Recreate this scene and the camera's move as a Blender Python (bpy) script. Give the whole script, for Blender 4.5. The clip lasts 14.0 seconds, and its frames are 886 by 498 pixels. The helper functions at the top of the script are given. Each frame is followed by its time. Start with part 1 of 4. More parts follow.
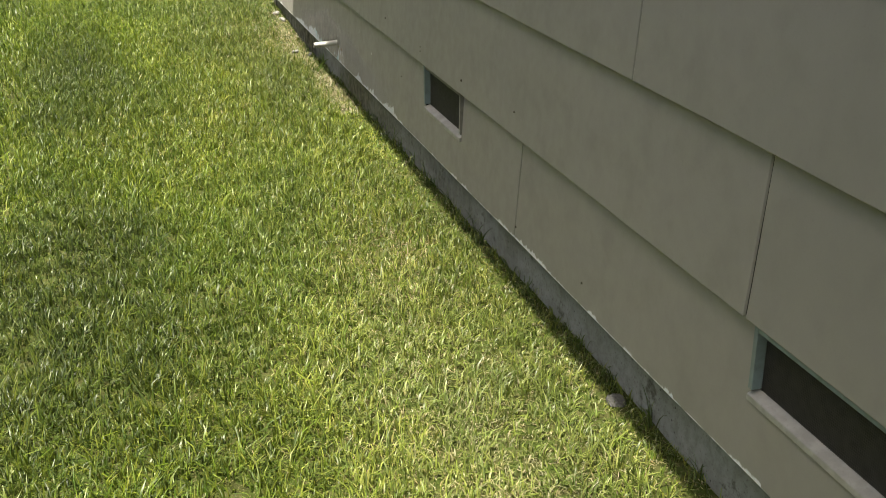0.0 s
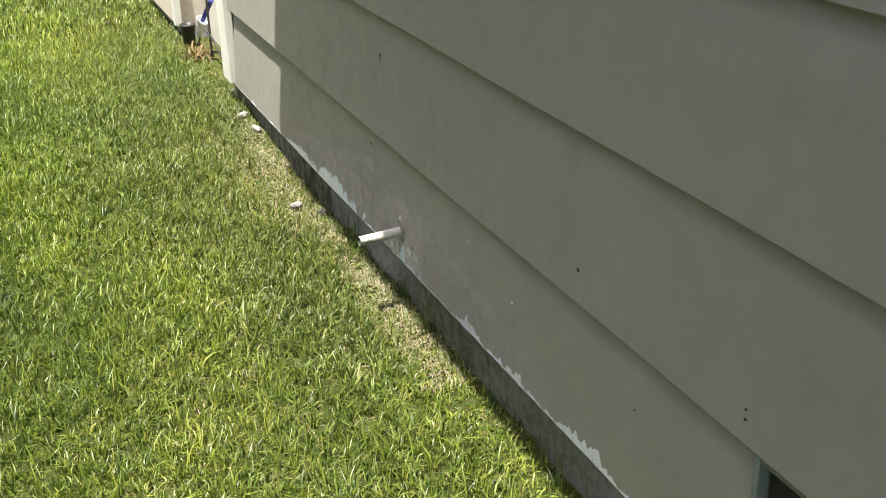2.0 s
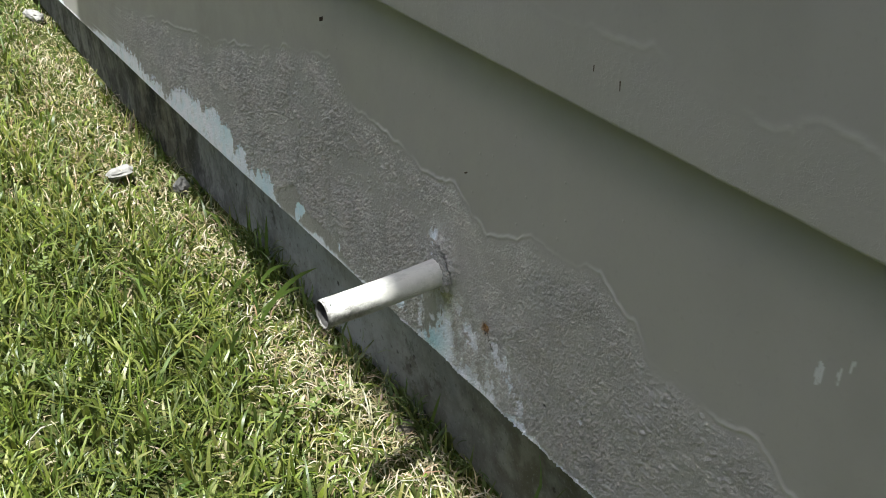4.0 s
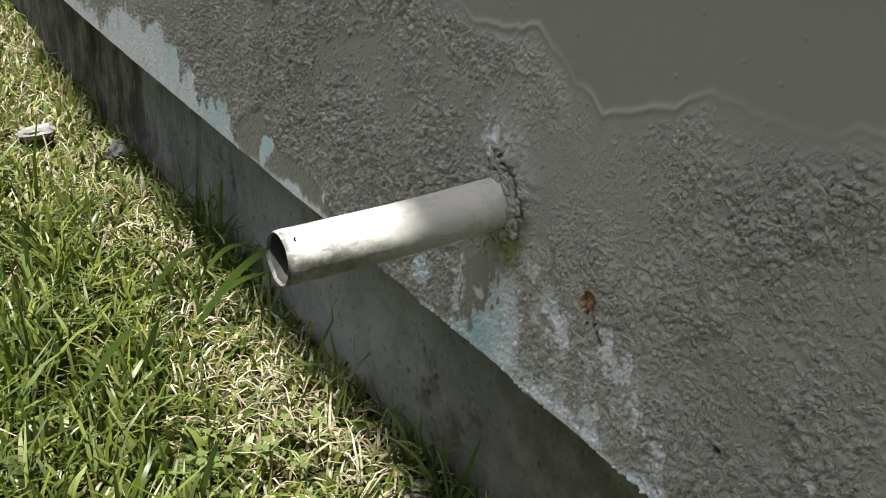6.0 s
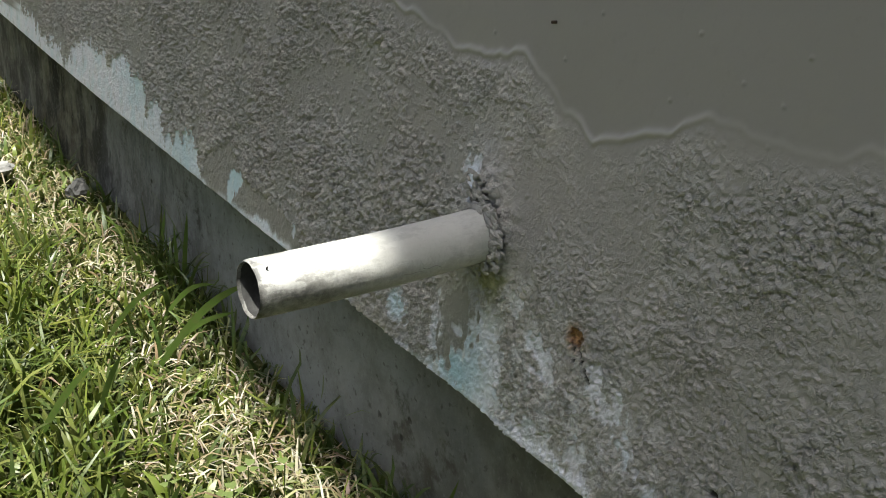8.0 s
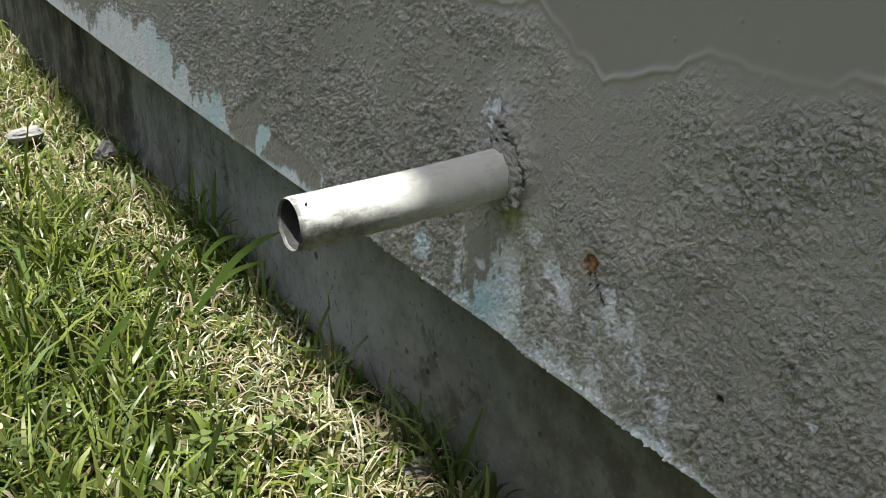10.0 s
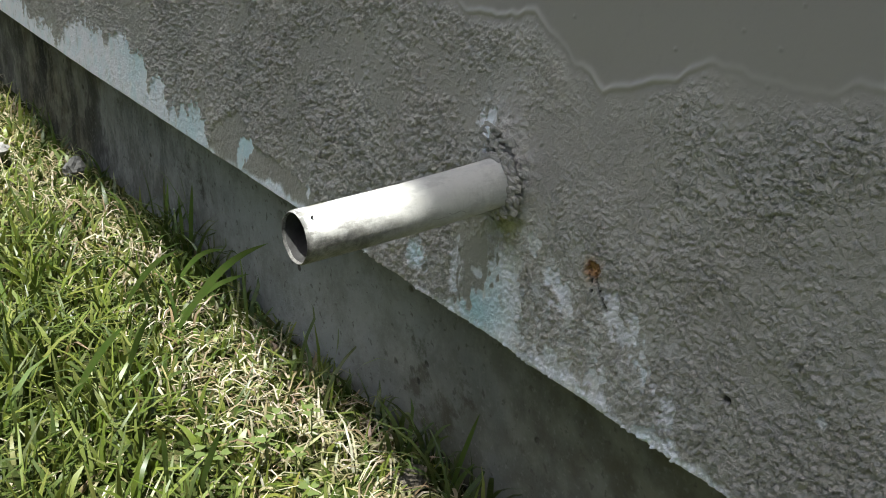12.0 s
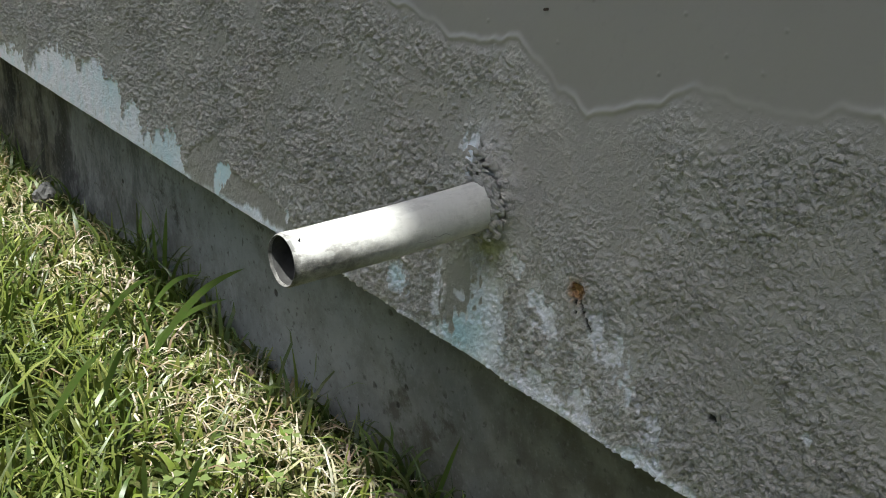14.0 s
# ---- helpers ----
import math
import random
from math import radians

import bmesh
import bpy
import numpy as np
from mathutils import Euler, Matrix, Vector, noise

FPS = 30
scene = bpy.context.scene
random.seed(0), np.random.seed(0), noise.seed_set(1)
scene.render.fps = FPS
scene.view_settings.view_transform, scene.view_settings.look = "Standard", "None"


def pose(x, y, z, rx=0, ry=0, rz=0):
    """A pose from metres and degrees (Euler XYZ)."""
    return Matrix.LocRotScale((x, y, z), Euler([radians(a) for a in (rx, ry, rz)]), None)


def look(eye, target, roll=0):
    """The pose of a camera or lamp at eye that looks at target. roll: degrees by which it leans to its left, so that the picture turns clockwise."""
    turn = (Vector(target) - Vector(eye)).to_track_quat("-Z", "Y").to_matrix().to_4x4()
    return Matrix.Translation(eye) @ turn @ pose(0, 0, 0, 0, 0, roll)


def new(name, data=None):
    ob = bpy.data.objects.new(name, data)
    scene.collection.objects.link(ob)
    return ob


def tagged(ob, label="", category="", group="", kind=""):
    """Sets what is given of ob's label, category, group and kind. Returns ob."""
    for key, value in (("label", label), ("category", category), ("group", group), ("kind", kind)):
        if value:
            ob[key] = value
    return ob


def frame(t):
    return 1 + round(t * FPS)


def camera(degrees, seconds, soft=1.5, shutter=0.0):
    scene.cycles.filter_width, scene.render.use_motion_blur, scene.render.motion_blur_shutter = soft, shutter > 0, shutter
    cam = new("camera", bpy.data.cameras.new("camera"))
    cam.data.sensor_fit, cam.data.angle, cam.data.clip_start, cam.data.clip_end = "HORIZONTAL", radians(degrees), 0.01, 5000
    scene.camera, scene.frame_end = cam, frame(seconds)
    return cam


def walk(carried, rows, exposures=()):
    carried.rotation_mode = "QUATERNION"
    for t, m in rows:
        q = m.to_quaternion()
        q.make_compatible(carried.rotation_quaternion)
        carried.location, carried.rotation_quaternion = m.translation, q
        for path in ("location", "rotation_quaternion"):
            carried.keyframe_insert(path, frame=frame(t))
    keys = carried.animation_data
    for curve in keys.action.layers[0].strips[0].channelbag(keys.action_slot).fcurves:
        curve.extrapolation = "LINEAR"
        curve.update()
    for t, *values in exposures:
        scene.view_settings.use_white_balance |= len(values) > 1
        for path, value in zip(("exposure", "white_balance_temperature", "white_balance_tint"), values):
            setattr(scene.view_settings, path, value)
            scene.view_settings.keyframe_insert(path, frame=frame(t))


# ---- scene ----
cam = camera(44.0, 14.0, soft=0.95)
PATH = [
    (0, (-0.923, -4.368, 1.178), (-0.374, -2.612, 0.393), -0.5),
    (0.3, (-0.945, -4.061, 1.202), (-0.408, -2.297, 0.428), -1.6),
    (0.5, (-0.907, -3.81, 1.237), (-0.384, -2.05, 0.444), -3.4),
    (0.8, (-1.015, -3.534, 1.182), (-0.403, -1.783, 0.434), 0.2),
    (1, (-0.959, -3.252, 1.216), (-0.291, -1.587, 0.331), 0.4),
    (1.2, (-0.934, -3.014, 1.217), (-0.228, -1.357, 0.347), -0.5),
    (1.5, (-0.788, -2.59, 1.199), (-0.187, -0.862, 0.39), -3.7),
    (1.7, (-0.84, -2.477, 1.233), (-0.186, -0.791, 0.379), -1.9),
    (2, (-0.773, -2.107, 1.194), (-0.078, -0.431, 0.353), -1.7),
    (2.3, (-0.769, -1.791, 1.183), (0.084, -0.282, 0.186), 2.2),
    (2.5, (-0.707, -1.564, 1.178), (0.158, -0.071, 0.167), 2.0),
    (2.8, (-0.621, -1.257, 1.099), (0.211, 0.272, 0.113), 2.1),
    (3, (-0.562, -1.09, 1.057), (0.311, 0.364, -0.004), 2.5),
    (3.3, (-0.483, -0.886, 0.961), (0.36, 0.566, -0.125), 1.7),
    (3.5, (-0.424, -0.759, 0.894), (0.401, 0.685, -0.217), -1.6),
    (3.8, (-0.402, -0.663, 0.72), (0.512, 0.807, -0.283), 1.4),
    (4, (-0.374, -0.61, 0.625), (0.543, 0.872, -0.357), 0.1),
    (4.2, (-0.348, -0.553, 0.552), (0.572, 0.913, -0.45), 0.4),
    (6.5, (-0.237, -0.343, 0.373), (0.73, 1.205, -0.445), 3.3),
    (7, (-0.24, -0.34, 0.369), (0.744, 1.203, -0.439), 3.7),
    (7.5, (-0.235, -0.333, 0.365), (0.779, 1.215, -0.392), 3.0),
    (8, (-0.238, -0.33, 0.361), (0.791, 1.21, -0.395), 4.1),
    (8.5, (-0.244, -0.357, 0.363), (0.71, 1.205, -0.444), 2.6),
    (11, (-0.269, -0.357, 0.362), (0.779, 1.144, -0.444), 2.3),
    (11.5, (-0.273, -0.353, 0.365), (0.792, 1.145, -0.422), 2.0),
    (12, (-0.281, -0.349, 0.364), (0.796, 1.136, -0.433), 2.6),
    (12.5, (-0.286, -0.345, 0.363), (0.809, 1.131, -0.426), 2.6),
    (13, (-0.292, -0.344, 0.363), (0.818, 1.121, -0.425), 2.7),
    (13.5, (-0.291, -0.346, 0.363), (0.835, 1.118, -0.405), 2.7),
    (14, (-0.291, -0.347, 0.363), (0.851, 1.115, -0.384), 3.2),
]
walk(cam, [(t, look(eye, target, roll)) for t, eye, target, roll in PATH],
     [(0, 1.16, 7000, 3), (2.0, 1.28, 6550, 4), (2.5, 1.18, 6450, 4), (3.2, 1.10, 6100, 4), (4, 1.08, 6000, 4), (6.5, 0.90, 6300, 5), (8.5, 0.91, 6150, 4), (11, 0.95, 6050, 4), (14, 0.97, 5950, 4)])

# ---- world, sun, light ----
SUN_WAY = Vector((0.25, 0.14, -1.0)).normalized()      # the way the sunlight travels
world = bpy.data.worlds.new("sky")
scene.world = world
world.use_nodes = True
wn = world.node_tree.nodes
sky = wn.new("ShaderNodeTexSky")
sky.sky_type, sky.sun_disc = "NISHITA", False
sky.dust_density = 5.0
sky.sun_elevation = math.asin(-SUN_WAY.z)
sky.sun_rotation = math.atan2(-SUN_WAY.x, -SUN_WAY.y)
world.node_tree.links.new(sky.outputs[0], wn["Background"].inputs[0])
wn["Background"].inputs[1].default_value = 0.086
sun = new("sun", bpy.data.lights.new("sun", "SUN"))
sun.data.energy, sun.data.angle, sun.data.color = 5.0, radians(0.53), (1.0, 0.95, 0.86)
sun.matrix_world = look((-4, -2, 9), Vector((-4, -2, 9)) + SUN_WAY)


# ---- materials ----
class Mat:
    """A node material with a principled shader and short ways to add nodes."""

    def __init__(self, name, rough=0.7, metal=0.0, spec=0.4):
        self.m = bpy.data.materials.new(name)
        self.m.use_nodes = True
        self.t = self.m.node_tree
        self.b = self.t.nodes["Principled BSDF"]
        self.b.inputs["Roughness"].default_value = rough
        self.b.inputs["Metallic"].default_value = metal
        self.b.inputs["Specular IOR Level"].default_value = spec
        self.co = self.t.nodes.new("ShaderNodeTexCoord").outputs["Object"]

    def put(self, val, sock):
        if hasattr(val, "links"):
            self.t.links.new(val, sock)
        else:
            sock.default_value = (*val, 1.0) if isinstance(val, tuple) and len(val) == 3 and sock.type == "RGBA" else val

    def noise(self, scale, detail=4.0, rough=0.55, stretch=(1, 1, 1), warp=0.0):
        n = self.t.nodes.new("ShaderNodeTexNoise")
        n.inputs["Scale"].default_value, n.inputs["Detail"].default_value = scale, detail
        n.inputs["Roughness"].default_value, n.inputs["Distortion"].default_value = rough, warp
        mp = self.t.nodes.new("ShaderNodeMapping")
        mp.inputs["Scale"].default_value = stretch
        self.put(self.co, mp.inputs[0])
        self.put(mp.outputs[0], n.inputs["Vector"])
        return n.outputs["Fac"]

    def voronoi(self, scale, feature="F1"):
        n = self.t.nodes.new("ShaderNodeTexVoronoi")
        n.feature = feature
        n.inputs["Scale"].default_value = scale
        self.put(self.co, n.inputs["Vector"])
        return n.outputs["Distance"]

    def math(self, op, a, b=0.0, c=0.0):
        n = self.t.nodes.new("ShaderNodeMath")
        n.operation = op
        for v, s in zip((a, b, c), n.inputs):
            self.put(v, s)
        return n.outputs[0]

    def ramp(self, val, lo, hi, a=0.0, b=1.0):
        n = self.t.nodes.new("ShaderNodeMapRange")
        n.interpolation_type = "SMOOTHSTEP"
        for v, s in zip((val, lo, hi, a, b), n.inputs):
            self.put(v, s)
        return n.outputs[0]

    def mix(self, fac, a, b, how="MIX"):
        n = self.t.nodes.new("ShaderNodeMix")
        n.data_type, n.blend_type = "RGBA", how
        self.put(fac, n.inputs[0]), self.put(a, n.inputs[6]), self.put(b, n.inputs[7])
        return n.outputs[2]

    def attr(self, name):
        n = self.t.nodes.new("ShaderNodeAttribute")
        n.attribute_name = name
        return n

    def rnd(self):
        return self.t.nodes.new("ShaderNodeObjectInfo").outputs["Random"]

    def colour(self, c):
        self.put(c, self.b.inputs["Base Color"])
        return self

    def rough(self, c):
        self.put(c, self.b.inputs["Roughness"])
        return self

    def bump(self, height, dist, strength=1.0):
        n = self.t.nodes.new("ShaderNodeBump")
        n.inputs["Strength"].default_value, n.inputs["Distance"].default_value = strength, dist
        self.put(height, n.inputs["Height"])
        if self.b.inputs["Normal"].is_linked:
            self.put(self.b.inputs["Normal"].links[0].from_socket, n.inputs["Normal"])
        self.put(n.outputs[0], self.b.inputs["Normal"])
        return self


def siding_paint():
    k = Mat("greige_siding_paint", 0.5, spec=0.6)
    base = k.mix(k.ramp(k.noise(1.3, 3), 0.35, 0.7), (0.278, 0.262, 0.244), (0.302, 0.285, 0.267))
    base = k.mix(k.ramp(k.noise(9, 5), 0.45, 0.75), base, (0.258, 0.243, 0.225))
    base = k.mix(k.ramp(k.noise(220, 3), 0.55, 0.8, 0, 0.2), base, (0.20, 0.187, 0.166))
    # board to board difference
    base = k.mix(k.math("MULTIPLY", k.rnd(), 0.25), base, (0.249, 0.236, 0.226))
    # blistered paint: dirt in the cracks, pale crests lifted further to offset bump shade
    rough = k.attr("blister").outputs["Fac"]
    dirt = k.ramp(k.noise(420, 4), 0.54, 0.74, 0, 0.3)
    base = k.mix(k.math("MULTIPLY", rough, dirt), base, (0.15, 0.142, 0.125))
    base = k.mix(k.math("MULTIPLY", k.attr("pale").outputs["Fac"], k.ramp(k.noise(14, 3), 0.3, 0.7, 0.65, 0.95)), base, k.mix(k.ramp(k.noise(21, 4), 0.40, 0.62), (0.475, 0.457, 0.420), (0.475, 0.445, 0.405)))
    base = k.mix(k.math("MULTIPLY", k.attr("ridge").outputs["Fac"], 0.5), base, (0.43, 0.41, 0.375))
    # pale dust of weathered paint round the drip and along the edge
    dust = k.math("MULTIPLY", k.attr("dust").outputs["Fac"], k.ramp(k.noise(110, 6, 0.75), 0.48, 0.56, 0, 0.55))
    base = k.mix(dust, base, (0.66, 0.67, 0.67))
    # chips along the bottom edge
    low = k.attr("low").outputs["Fac"]
    streak = k.math("MULTIPLY", k.ramp(k.noise(7, 3, stretch=(1, 1, 0.1)), 0.46, 0.62), k.noise(70, 5, 0.65, (1, 1, 0.35)))
    chip = k.ramp(k.math("SUBTRACT", k.math("MULTIPLY", streak, 0.024), low), 0.004, 0.008)
    rim = k.math("MULTIPLY", k.ramp(low, 0.004, 0.0005), k.ramp(k.noise(35, 4), 0.42, 0.6))
    bare = k.attr("bare").outputs["Fac"]
    bare = k.math("MAXIMUM", bare, k.math("MAXIMUM", chip, rim))
    shed = k.math("ADD", k.attr("peel").outputs["Fac"], k.math("MULTIPLY", k.math("SUBTRACT", k.noise(95, 6, 0.7, (1, 1, 0.6)), 0.5), 0.9))
    bare = k.math("MAXIMUM", bare, k.ramp(shed, 0.50, 0.58, 0, 0.85))
    old = k.mix(k.ramp(k.noise(55, 5, 0.6), 0.42, 0.70, 0, 0.7), (0.86, 0.85, 0.93), (0.68, 0.79, 0.86))
    old = k.mix(k.attr("azure").outputs["Fac"], old, (0.48, 0.70, 0.78))
    old = k.mix(k.ramp(k.noise(160, 4, 0.65, (1, 1, 0.4)), 0.54, 0.76), old, (0.80, 0.81, 0.82))
    old = k.mix(k.ramp(k.noise(120, 6, 0.78, (1, 1, 0.6)), 0.55, 0.61, 0, 0.50), old, (0.42, 0.42, 0.41))
    base = k.mix(bare, base, old)
    base = k.mix(k.attr("moss").outputs["Fac"], base, k.mix(k.ramp(k.noise(150, 3), 0.4, 0.65), (0.20, 0.20, 0.06), (0.36, 0.355, 0.18)))
    base = k.mix(k.attr("wet").outputs["Fac"], base, (0.25, 0.24, 0.20))
    base = k.mix(k.attr("rust").outputs["Fac"], base, k.mix(k.ramp(k.noise(380, 3), 0.4, 0.6), (0.15, 0.062, 0.018), (0.40, 0.22, 0.08)))
    base = k.mix(k.attr("crack").outputs["Fac"], base, (0.02, 0.018, 0.015))
    k.colour(base)
    k.rough(k.math("ADD", k.ramp(k.noise(30, 4), 0.3, 0.7, 0.42, 0.56), k.math("MULTIPLY", rough, 0.2)))
    # crisp small crumbs and curled edges
    cell, cell2 = k.noise(330, 3, 0.55, warp=0.5), k.noise(720, 2, 0.5)
    curl = k.math("FRACT", k.math("MULTIPLY", k.noise(120, 2, 0.5, warp=0.4), 7.0))
    curl = k.math("MULTIPLY", curl, k.ramp(curl, 1.0, 0.86))
    patchy = k.math("MULTIPLY", rough, k.ramp(k.noise(60, 4, 0.65), 0.36, 0.60, 0.15, 1.0))
    k.bump(k.math("MULTIPLY", k.noise(640, 4, 0.65), k.ramp(rough, 0.0, 0.8, 0.12, 1.0)), 0.0005, 0.6)
    k.bump(k.math("MULTIPLY", k.ramp(cell, 0.48, 0.56), patchy), 0.0011, 0.8)
    k.bump(k.math("MULTIPLY", k.ramp(cell2, 0.46, 0.56), patchy), 0.0005, 0.7)
    k.bump(k.math("MULTIPLY", curl, rough), 0.0004, 0.7)
    k.bump(k.noise(38, 4), 0.0012, 0.3)
    return k.m


def concrete():
    k = Mat("weathered_concrete", 0.9, spec=0.2)
    c = k.mix(k.ramp(k.noise(4, 5), 0.35, 0.65), (0.232, 0.245, 0.250), (0.300, 0.313, 0.318))
    c = k.mix(k.ramp(k.noise(34, 7, 0.75), 0.42, 0.62, 0, 0.5), c, (0.150, 0.150, 0.142))
    c = k.mix(k.ramp(k.noise(2.1, 4), 0.52, 0.68, 0, 0.4), c, (0.14, 0.14, 0.11))
    c = k.mix(k.ramp(k.noise(12, 7, 0.75), 0.57, 0.66, 0, 0.8), c, (0.06, 0.057, 0.045))
    stain = k.attr("stain").outputs["Fac"]
    c = k.mix(k.math("MULTIPLY", stain, k.ramp(k.noise(16, 6, 0.7), 0.25, 0.6, 0.55, 1.0)), c, k.mix(k.ramp(k.noise(40, 4), 0.4, 0.65), (0.088, 0.084, 0.056), (0.165, 0.160, 0.122)))
    c = k.mix(k.math("MULTIPLY", k.attr("mildew_shade").outputs["Fac"], k.ramp(k.noise(26, 6, 0.75, (1, 1, 0.45)), 0.42, 0.58)), c, (0.020, 0.020, 0.017))
    pit = k.math("MULTIPLY", k.ramp(k.voronoi(48), 0.15, 0.09), k.ramp(k.noise(13, 2), 0.50, 0.55))
    c = k.mix(k.math("MULTIPLY", pit, 0.85), c, (0.04, 0.036, 0.03))
    c = k.mix(k.ramp(k.noise(190, 3), 0.60, 0.70, 0, 0.7), c, (0.09, 0.085, 0.075))
    c = k.mix(k.ramp(k.noise(300, 3), 0.55, 0.75, 0, 0.3), c, (0.30, 0.298, 0.29))
    k.colour(c)
    k.bump(k.math("SUBTRACT", k.noise(120, 6, 0.65), pit), 0.0016, 0.6)
    k.bump(k.noise(18, 4), 0.006, 0.4)
    return k.m


def pvc():
    k = Mat("aged_white_pipe_plastic", 0.42, spec=0.45)
    c = k.mix(k.ramp(k.noise(40, 5, 0.6, (0.4, 1, 1)), 0.4, 0.75), (0.67, 0.652, 0.618), (0.60, 0.58, 0.548))
    c = k.mix(k.ramp(k.noise(130, 5, 0.7), 0.6, 0.72, 0, 0.55), c, (0.34, 0.31, 0.27))
    c = k.mix(k.ramp(k.noise(15, 3), 0.58, 0.75, 0, 0.35), c, (0.48, 0.44, 0.38))
    sep = k.t.nodes.new("ShaderNodeSeparateXYZ")
    k.put(k.co, sep.inputs[0])
    grime = k.math("MULTIPLY", k.ramp(sep.outputs[0], -0.055, -0.095, 0.25, 1.0), k.ramp(k.noise(90, 6, 0.75, (0.5, 1, 1)), 0.47, 0.58, 0, 0.8))
    c = k.mix(grime, c, (0.20, 0.187, 0.17))
    rim = k.math("MULTIPLY", k.ramp(sep.outputs[0], -0.0955, -0.0975), k.ramp(k.noise(330, 5, 0.7), 0.38, 0.55, 0.35, 0.95))
    c = k.mix(rim, c, (0.15, 0.145, 0.14))
    # underside darkened towards the mouth: its shade put into colour, mottled with grime
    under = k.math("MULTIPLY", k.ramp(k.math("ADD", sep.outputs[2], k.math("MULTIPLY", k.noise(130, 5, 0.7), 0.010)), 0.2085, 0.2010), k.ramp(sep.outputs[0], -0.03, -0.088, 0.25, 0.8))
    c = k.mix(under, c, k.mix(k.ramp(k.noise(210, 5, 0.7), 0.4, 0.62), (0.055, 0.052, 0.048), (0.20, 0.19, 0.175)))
    k.colour(c)
    k.rough(k.ramp(k.noise(60, 4), 0.3, 0.7, 0.35, 0.6))
    k.bump(k.noise(260, 6, 0.65), 0.0010, 0.6)
    k.bump(k.noise(45, 3), 0.0014, 0.45)
    return k.m


def plain(name, a, b, scale, rough=0.6, bump=0.0006, spec=0.35, metal=0.0):
    k = Mat(name, rough, metal, spec)
    c = k.mix(k.ramp(k.noise(scale, 5), 0.35, 0.68), a, b)
    c = k.mix(k.ramp(k.noise(scale * 7, 4), 0.55, 0.75, 0, 0.4), c, tuple(0.6 * v for v in a))
    k.colour(c)
    k.bump(k.noise(scale * 5, 4), bump, 0.6)
    return k.m


def soil():
    k = Mat("dry_soil_and_thatch", 0.95, spec=0.1)
    c = k.mix(k.ramp(k.noise(6, 5), 0.35, 0.65), (0.045, 0.050, 0.015), (0.085, 0.088, 0.030))
    c = k.mix(k.ramp(k.noise(45, 5), 0.42, 0.58, 0, 0.8), c, (0.045, 0.070, 0.012))
    c = k.mix(k.ramp(k.noise(170, 4), 0.56, 0.72, 0, 0.7), c, (0.22, 0.19, 0.10))
    k.colour(c)
    k.bump(k.noise(90, 6, 0.7), 0.01, 0.8)
    return k.m


def blades():
    k = Mat("grass_blades", 0.42, spec=0.5)
    c = k.attr("tint").outputs["Color"]
    c = k.mix(k.ramp(k.noise(240, 2), 0.35, 0.7, 0, 0.3), c, (0.16, 0.15, 0.06))
    k.colour(c)
    tr = k.t.nodes.new("ShaderNodeBsdfTranslucent")
    k.put(k.mix(1.0, c, (0.95, 1.0, 0.6), "MULTIPLY"), tr.inputs[0])
    mx = k.t.nodes.new("ShaderNodeMixShader")
    mx.inputs[0].default_value = 0.24
    k.put(k.b.outputs[0], mx.inputs[1])
    k.put(tr.outputs[0], mx.inputs[2])
    k.put(mx.outputs[0], k.t.nodes["Material Output"].inputs[0])
    return k.m


PAINT = siding_paint()
CONCRETE = concrete()
PVC = pvc()
SOIL = soil()
GRASS = blades()
WHITE = plain("white_gloss_trim_paint", (0.78, 0.77, 0.73), (0.72, 0.70, 0.65), 12, 0.45)
SILL = plain("worn_sill_paint", (0.40, 0.385, 0.36), (0.31, 0.30, 0.275), 30, 0.6)
BLUE = plain("old_pale_blue_paint", (0.22, 0.275, 0.285), (0.17, 0.205, 0.205), 25, 0.6)
# darker stand-in for the vent's jamb paint, shade put into its colour
SHADED = plain("shaded_vent_paint", (0.20, 0.19, 0.17), (0.14, 0.132, 0.12), 40, 0.7)
WIRE = plain("dark_wire_screen", (0.056, 0.053, 0.051), (0.038, 0.036, 0.035), 60, 0.55, metal=0.3)
# darkness of the crawl space and behind the boards, put into colour
VOID = plain("void_and_gap_dark", (0.020, 0.018, 0.018), (0.013, 0.012, 0.012), 9, 0.9)
IRON = plain("rusted_iron", (0.050, 0.036, 0.028), (0.085, 0.058, 0.04), 400, 0.8, 0.0005)
SEALANT = plain("old_grey_sealant", (0.41, 0.39, 0.365), (0.31, 0.295, 0.275), 260, 0.85, 0.0012)
STONE = plain("chalky_white_stone", (0.33, 0.318, 0.305), (0.17, 0.163, 0.155), 60, 0.9, 0.002)
GREYSTONE = plain("grey_stone", (0.11, 0.106, 0.102), (0.07, 0.068, 0.065), 60, 0.9, 0.002)
BEIGE = plain("sunlit_beige_wall_paint", (0.60, 0.54, 0.47), (0.54, 0.485, 0.42), 5, 0.7)
DARKPOT = plain("black_plastic", (0.03, 0.03, 0.028), (0.06, 0.055, 0.05), 20, 0.45)
WHITEPLASTIC = plain("white_plastic", (0.8, 0.8, 0.82), (0.7, 0.7, 0.72), 10, 0.4)
NAVY = plain("navy_plastic", (0.03, 0.035, 0.16), (0.05, 0.055, 0.22), 10, 0.4)
PLASTER = plain("pale_plaster", (0.62, 0.58, 0.55), (0.52, 0.49, 0.465), 9, 0.8, 0.002)
CLOD = plain("dark_soil_clod", (0.10, 0.085, 0.065), (0.16, 0.14, 0.11), 90, 0.95, 0.003)
ROOFING = plain("grey_roof_shingle", (0.12, 0.115, 0.11), (0.18, 0.17, 0.16), 8, 0.9)


